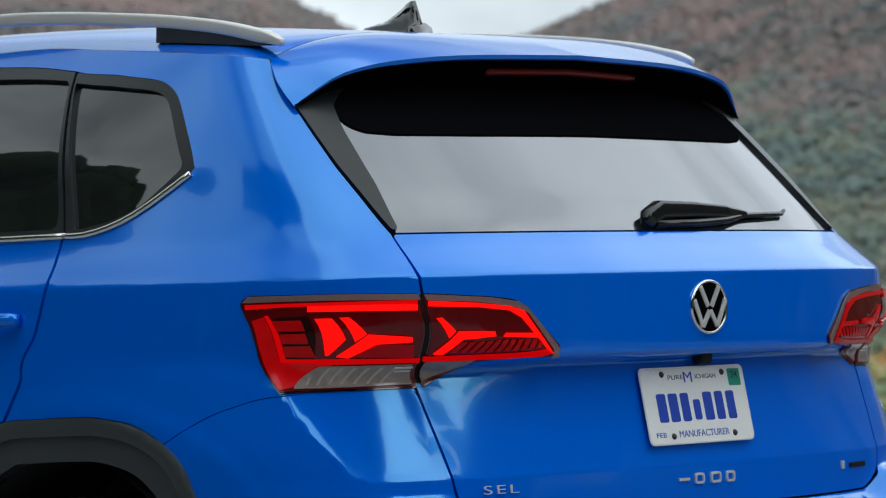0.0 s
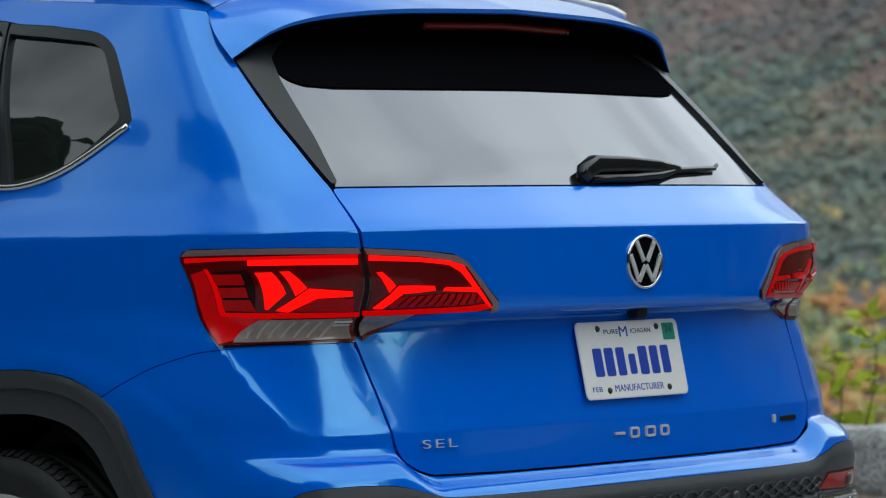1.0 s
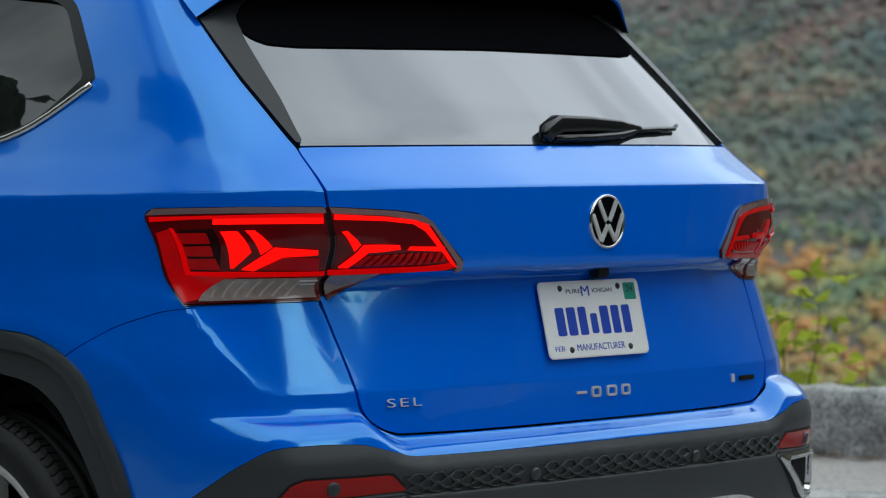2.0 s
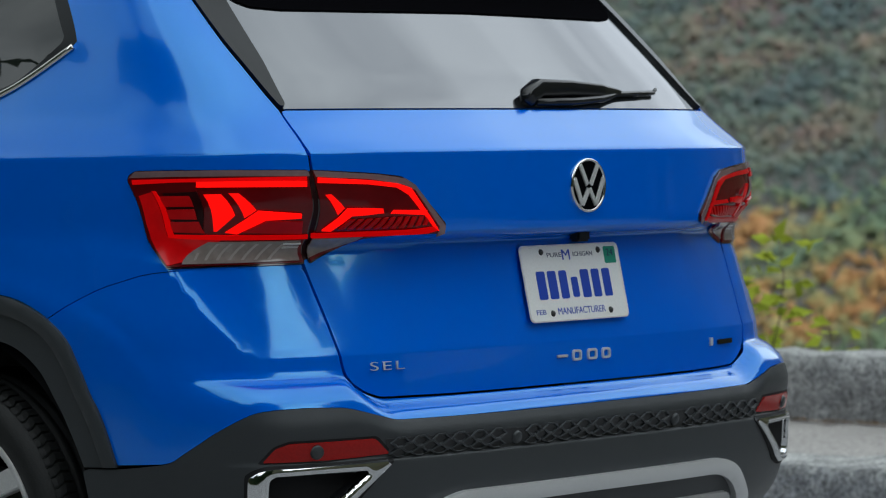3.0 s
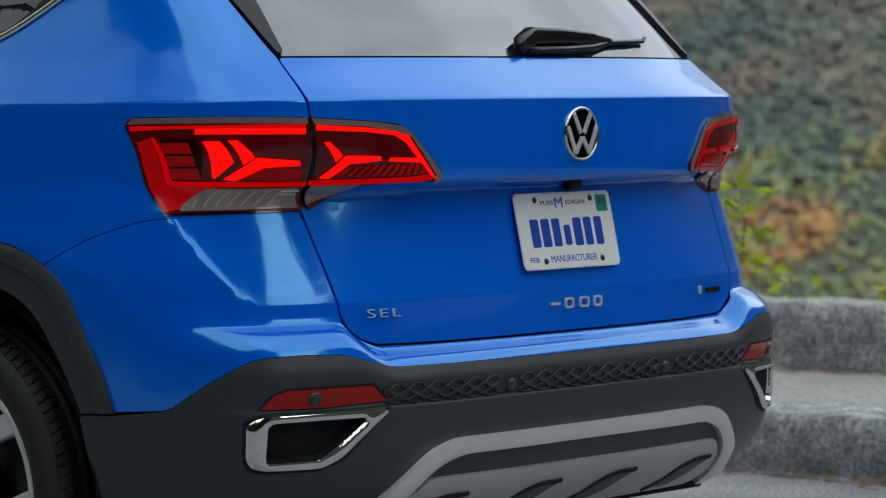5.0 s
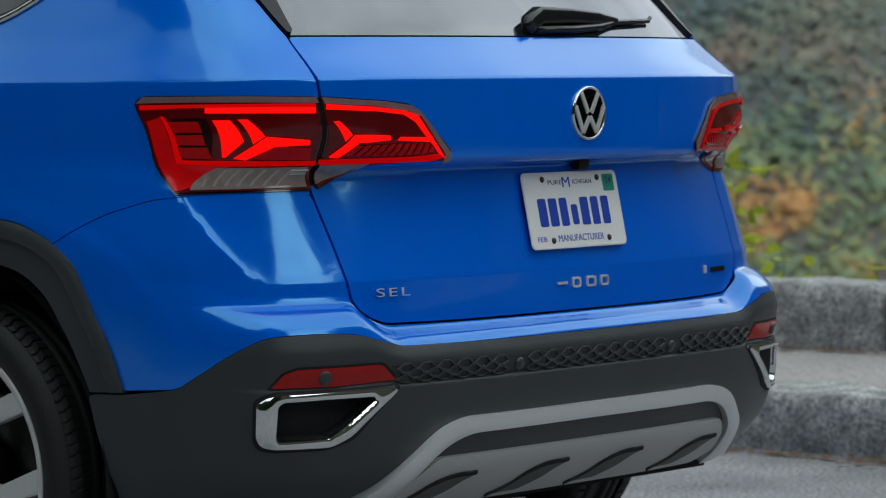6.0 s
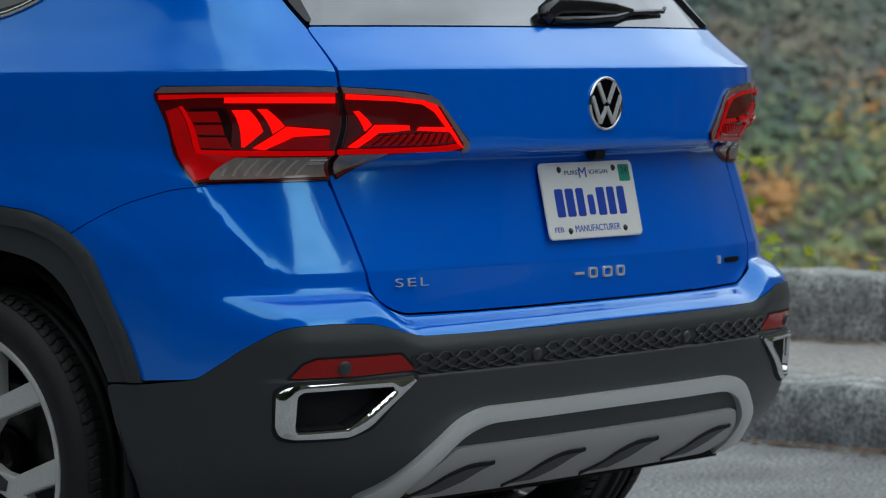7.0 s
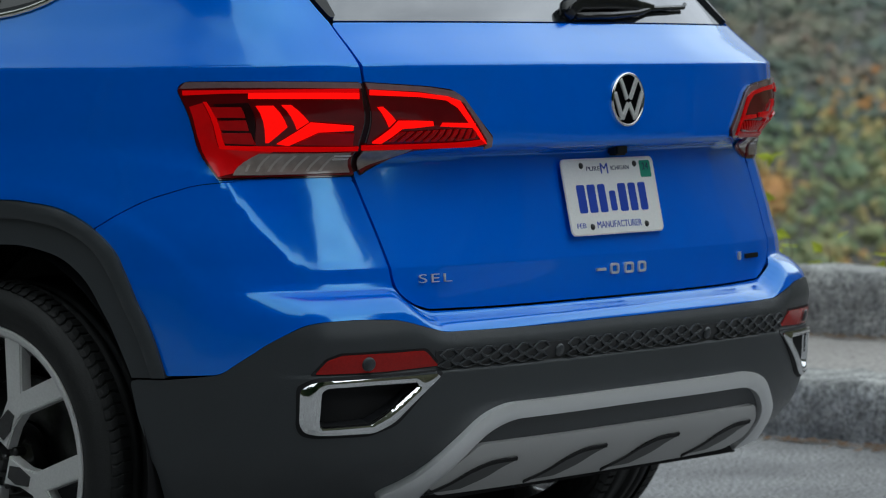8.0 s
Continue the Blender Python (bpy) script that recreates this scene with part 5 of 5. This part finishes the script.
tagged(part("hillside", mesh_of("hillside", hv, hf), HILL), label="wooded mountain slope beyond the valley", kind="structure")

def clump_shapes(level):
    """Ten ragged clump shapes on a ball of the given fineness."""
    bm = bmesh.new()
    bmesh.ops.create_icosphere(bm, subdivisions=level, radius=1)
    bm.verts.ensure_lookup_table()
    ball = np.array([v.co[:] for v in bm.verts])
    tris = np.array([[v.index for v in f.verts] for f in bm.faces])
    bm.free()
    shapes = []
    for seed in range(10):
        w3 = np.array([1 + .35 * noise.noise(Vector(p) * 1.9 + Vector((seed * 9, 0, 0))) + .25 * noise.noise(Vector(p) * 4.5 + Vector((0, seed * 9, 0))) for p in ball])
        shapes.append(ball * (w3 * np.array([rng.uniform(.90, 1.10) for _ in ball]))[:, None])
    return shapes, tris


CLUMPS = {1: clump_shapes(1), 2: clump_shapes(2)}


def woods(name, spots, mat, label, level=2):
    crowns, ball_f = CLUMPS[level]
    v, f = [], []
    for k, (x, y, z, r, h) in enumerate(spots):
        c, turn = crowns[k % 10], rng.uniform(0, 6.3)
        cs, sn = math.cos(turn), math.sin(turn)
        p = np.stack([(c[:, 0] * cs - c[:, 1] * sn) * r + x, (c[:, 0] * sn + c[:, 1] * cs) * r + y, c[:, 2] * h + z], 1)
        f.append(ball_f + len(c) * k)
        v.append(p)
    v, f = np.concatenate(v), np.concatenate(f)
    me = bpy.data.meshes.new(name)
    me.vertices.add(len(v))
    me.vertices.foreach_set("co", v.ravel())
    me.loops.add(len(f) * 3)
    me.loops.foreach_set("vertex_index", f.ravel().astype(np.int32))
    me.polygons.add(len(f))
    me.polygons.foreach_set("loop_start", np.arange(0, len(f) * 3, 3, dtype=np.int32))
    me.update(calc_edges=True)
    me.shade_smooth()
    return tagged(part(name, me, mat), label=label, category="woods", kind="stuff")


far, ridge, warm, far_fine, ridge_fine, warm_fine = [], [], [], [], [], []
for k in range(84000):
    az, d = rng.uniform(35.5, 61), 230 + 880 * rng.random() ** .95
    x, y = EYE.x + d * math.sin(radians(az)), EYE.y + d * math.cos(radians(az))
    coarse = k < 9000
    r = (rng.uniform(.7, 1.5) if coarse else rng.uniform(.28, .75)) * (.6 + d / 900)
    h = hill_height(az, d)
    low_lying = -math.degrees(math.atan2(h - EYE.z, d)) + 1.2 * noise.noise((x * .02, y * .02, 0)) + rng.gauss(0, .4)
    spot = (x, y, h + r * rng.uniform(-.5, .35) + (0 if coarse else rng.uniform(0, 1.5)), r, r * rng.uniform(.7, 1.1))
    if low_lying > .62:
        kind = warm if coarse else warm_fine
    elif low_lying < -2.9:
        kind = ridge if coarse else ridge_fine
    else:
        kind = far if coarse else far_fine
    kind.append(spot)
woods("far_woods", far, AUTUMN, "autumn woods covering the far slope in green, ochre and rust, haze put into the colour")
woods("far_woods", far_fine, AUTUMN, "autumn treetops on the far slope in green, ochre and rust, haze put into the colour", 1)
woods("ridge_woods", ridge, RIDGE, "brown autumn woods high on the far slope, haze put into the colour")
woods("ridge_woods", ridge_fine, RIDGE, "brown treetops high on the far slope, haze put into the colour", 1)
woods("valley_woods", warm, VALLEY, "brighter yellow, green and orange trees in the valley")
woods("valley_woods", warm_fine, VALLEY, "yellow, green and orange treetops in the valley", 1)

# unseen woods across the road, behind and beside the car: they show in its paint
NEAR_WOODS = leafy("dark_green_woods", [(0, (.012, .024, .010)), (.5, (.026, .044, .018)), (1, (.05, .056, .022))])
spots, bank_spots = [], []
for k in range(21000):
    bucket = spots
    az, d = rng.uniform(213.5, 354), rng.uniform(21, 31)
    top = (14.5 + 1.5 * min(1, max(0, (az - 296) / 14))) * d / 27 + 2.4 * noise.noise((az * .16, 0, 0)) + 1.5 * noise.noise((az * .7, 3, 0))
    # raised far up here to keep sky out of the left corner's reflection
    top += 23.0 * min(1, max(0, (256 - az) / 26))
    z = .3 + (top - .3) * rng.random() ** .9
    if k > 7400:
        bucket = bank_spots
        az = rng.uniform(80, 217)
        # an added bank of trees keeps sky off the tailgate; low sky shows through its gap
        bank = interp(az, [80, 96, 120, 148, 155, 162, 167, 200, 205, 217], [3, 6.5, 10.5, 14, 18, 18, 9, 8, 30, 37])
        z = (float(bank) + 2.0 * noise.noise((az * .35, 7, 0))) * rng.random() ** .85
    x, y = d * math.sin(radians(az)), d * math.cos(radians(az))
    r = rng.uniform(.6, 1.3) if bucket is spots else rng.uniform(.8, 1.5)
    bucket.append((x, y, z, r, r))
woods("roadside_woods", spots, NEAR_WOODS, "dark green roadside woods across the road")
woods("roadside_woods", bank_spots, BANK, "pale autumn woods added behind the car, out of view")


def leaning_tree(name, foot, top, crown, count, spread, label):
    """A tall tree: a tapered trunk, limbs and a ragged crown of small clumps."""
    tree = empty(name, foot, label=label, category="tree")
    up = Vector(top) - Vector(foot)
    part("trunk", tube([tuple(up * k / 8 + Vector((.15 * math.sin(k), .1 * math.cos(k * 1.3), 0))) for k in range(9)], [.20 - .018 * k for k in range(9)], 10, name="trunk"), TWIG, tree)
    pts = []
    for k in range(count):
        p = up + Vector((rng.gauss(0, spread[0]), rng.gauss(0, spread[0]), rng.uniform(-spread[1], spread[1])))
        # crown stretched along a slant to shape its reflection in the rear pillar
        if crown == "slope":
            drop = rng.uniform(-1.9, 2.0)
            h = rng.uniform(-.17, .09) * (1.15 - .3 * abs(drop))
            p = up + Vector((2.4 * h + .19 * drop, -4.4 * h + .46 * drop, -drop)) + Vector((rng.gauss(0, .2), rng.gauss(0, .2), rng.gauss(0, .2)))
        if crown == "cone":
            h = rng.random() ** .7
            rad = spread[0] * (1 - h) * rng.uniform(.3, 1)
            a = rng.uniform(0, 6.28)
            p = Vector((rad * math.cos(a), rad * math.sin(a), up.z * (.12 + .9 * h)))
        pts.append((p.x, p.y, p.z, rng.uniform(.25, .6), rng.uniform(.2, .5)))
    for k in range(6):
        q = Vector(pts[k * (count // 6)][:3])
        part("limb", tube([tuple(up * (.55 + .06 * k)), tuple((up * (.55 + .06 * k) + q) / 2 + Vector((0, 0, .2))), tuple(q)], [.06, .045, .02], 6, name="limb"), TWIG, tree)
    leaves = woods("crown", pts, NEAR_WOODS, "")
    del leaves["category"]
    leaves.parent = tree
    return tree


TWIG = material("brown_twig", (.09, .06, .04), rough=.8, grain=.5, grain_scale=80)
# unseen tree, added for the dark reflected patch on the rear pillar
leaning_tree("roadside_tree", (-8.2, 5.6, GROUND), (-7.2, 3.15, 8.3), "slope", 700, (.40, 1.7), "tall dark green tree out of view, added for its reflection in the pillar")
leaning_tree("roadside_conifer", (4.6, -25.6, GROUND), (4.6, -25.6, 16.5), "cone", 700, (1.7, 1), "tall dark conifer across the road")

# bush beyond the wall
BUSH = leafy("yellow_green_leaves", [(0, (.27, .34, .03)), (.5, (.43, .48, .05)), (1, (.56, .54, .09))])


def leaf_shrub(name, base, stems, label):
    thing = empty(name, base, label=label, category="shrub")
    v, f = [], []
    for dx, dy, h, lean, n in stems:
        path = [(dx + lean * (k / 6) ** 2, dy + .04 * math.sin(k), h * k / 6) for k in range(7)]
        part("stem", tube(path, [.006 - .0007 * k for k in range(7)], 6, name="stem"), TWIG, thing)
        for _ in range(n):
            t = rng.uniform(.15, 1.02)
            p = Vector((dx + lean * t * t + rng.gauss(0, .05), dy + rng.gauss(0, .05), h * t + rng.gauss(0, .02)))
            L = rng.uniform(.055, .11)
            u = Vector((rng.gauss(0, 1), rng.gauss(0, 1), rng.gauss(.1, .5))).normalized()
            side = u.cross(Vector((rng.gauss(0, 1), rng.gauss(0, 1), rng.gauss(0, 1)))).normalized() * L * .32
            up = u.cross(side).normalized() * L * .08
            b = len(v)
            v += [tuple(p), tuple(p + u * L * .4 + side + up), tuple(p + u * L), tuple(p + u * L * .4 - side + up), tuple(p + u * L * .5)]
            f += [(b, b + 1, b + 4), (b + 1, b + 2, b + 4), (b + 2, b + 3, b + 4), (b + 3, b, b + 4)]
    tagged(part("leaves", mesh_of("leaves", v, f, False), BUSH, thing), kind="stuff")
    return thing


leaf_shrub("shrub", (WALL_X + .62, 3.2, .02), [(.0, -.05, .78, .03, 64), (.05, -.22, .50, .04, 18), (.0, -.42, .45, .05, 16), (.1, -.62, .43, .0, 10), (-.05, .3, .60, 0, 50), (-.1, -.85, .41, .05, 8), (.05, .12, .66, -.03, 56)],
           "yellow-green leafy shrub growing beyond the stone wall")
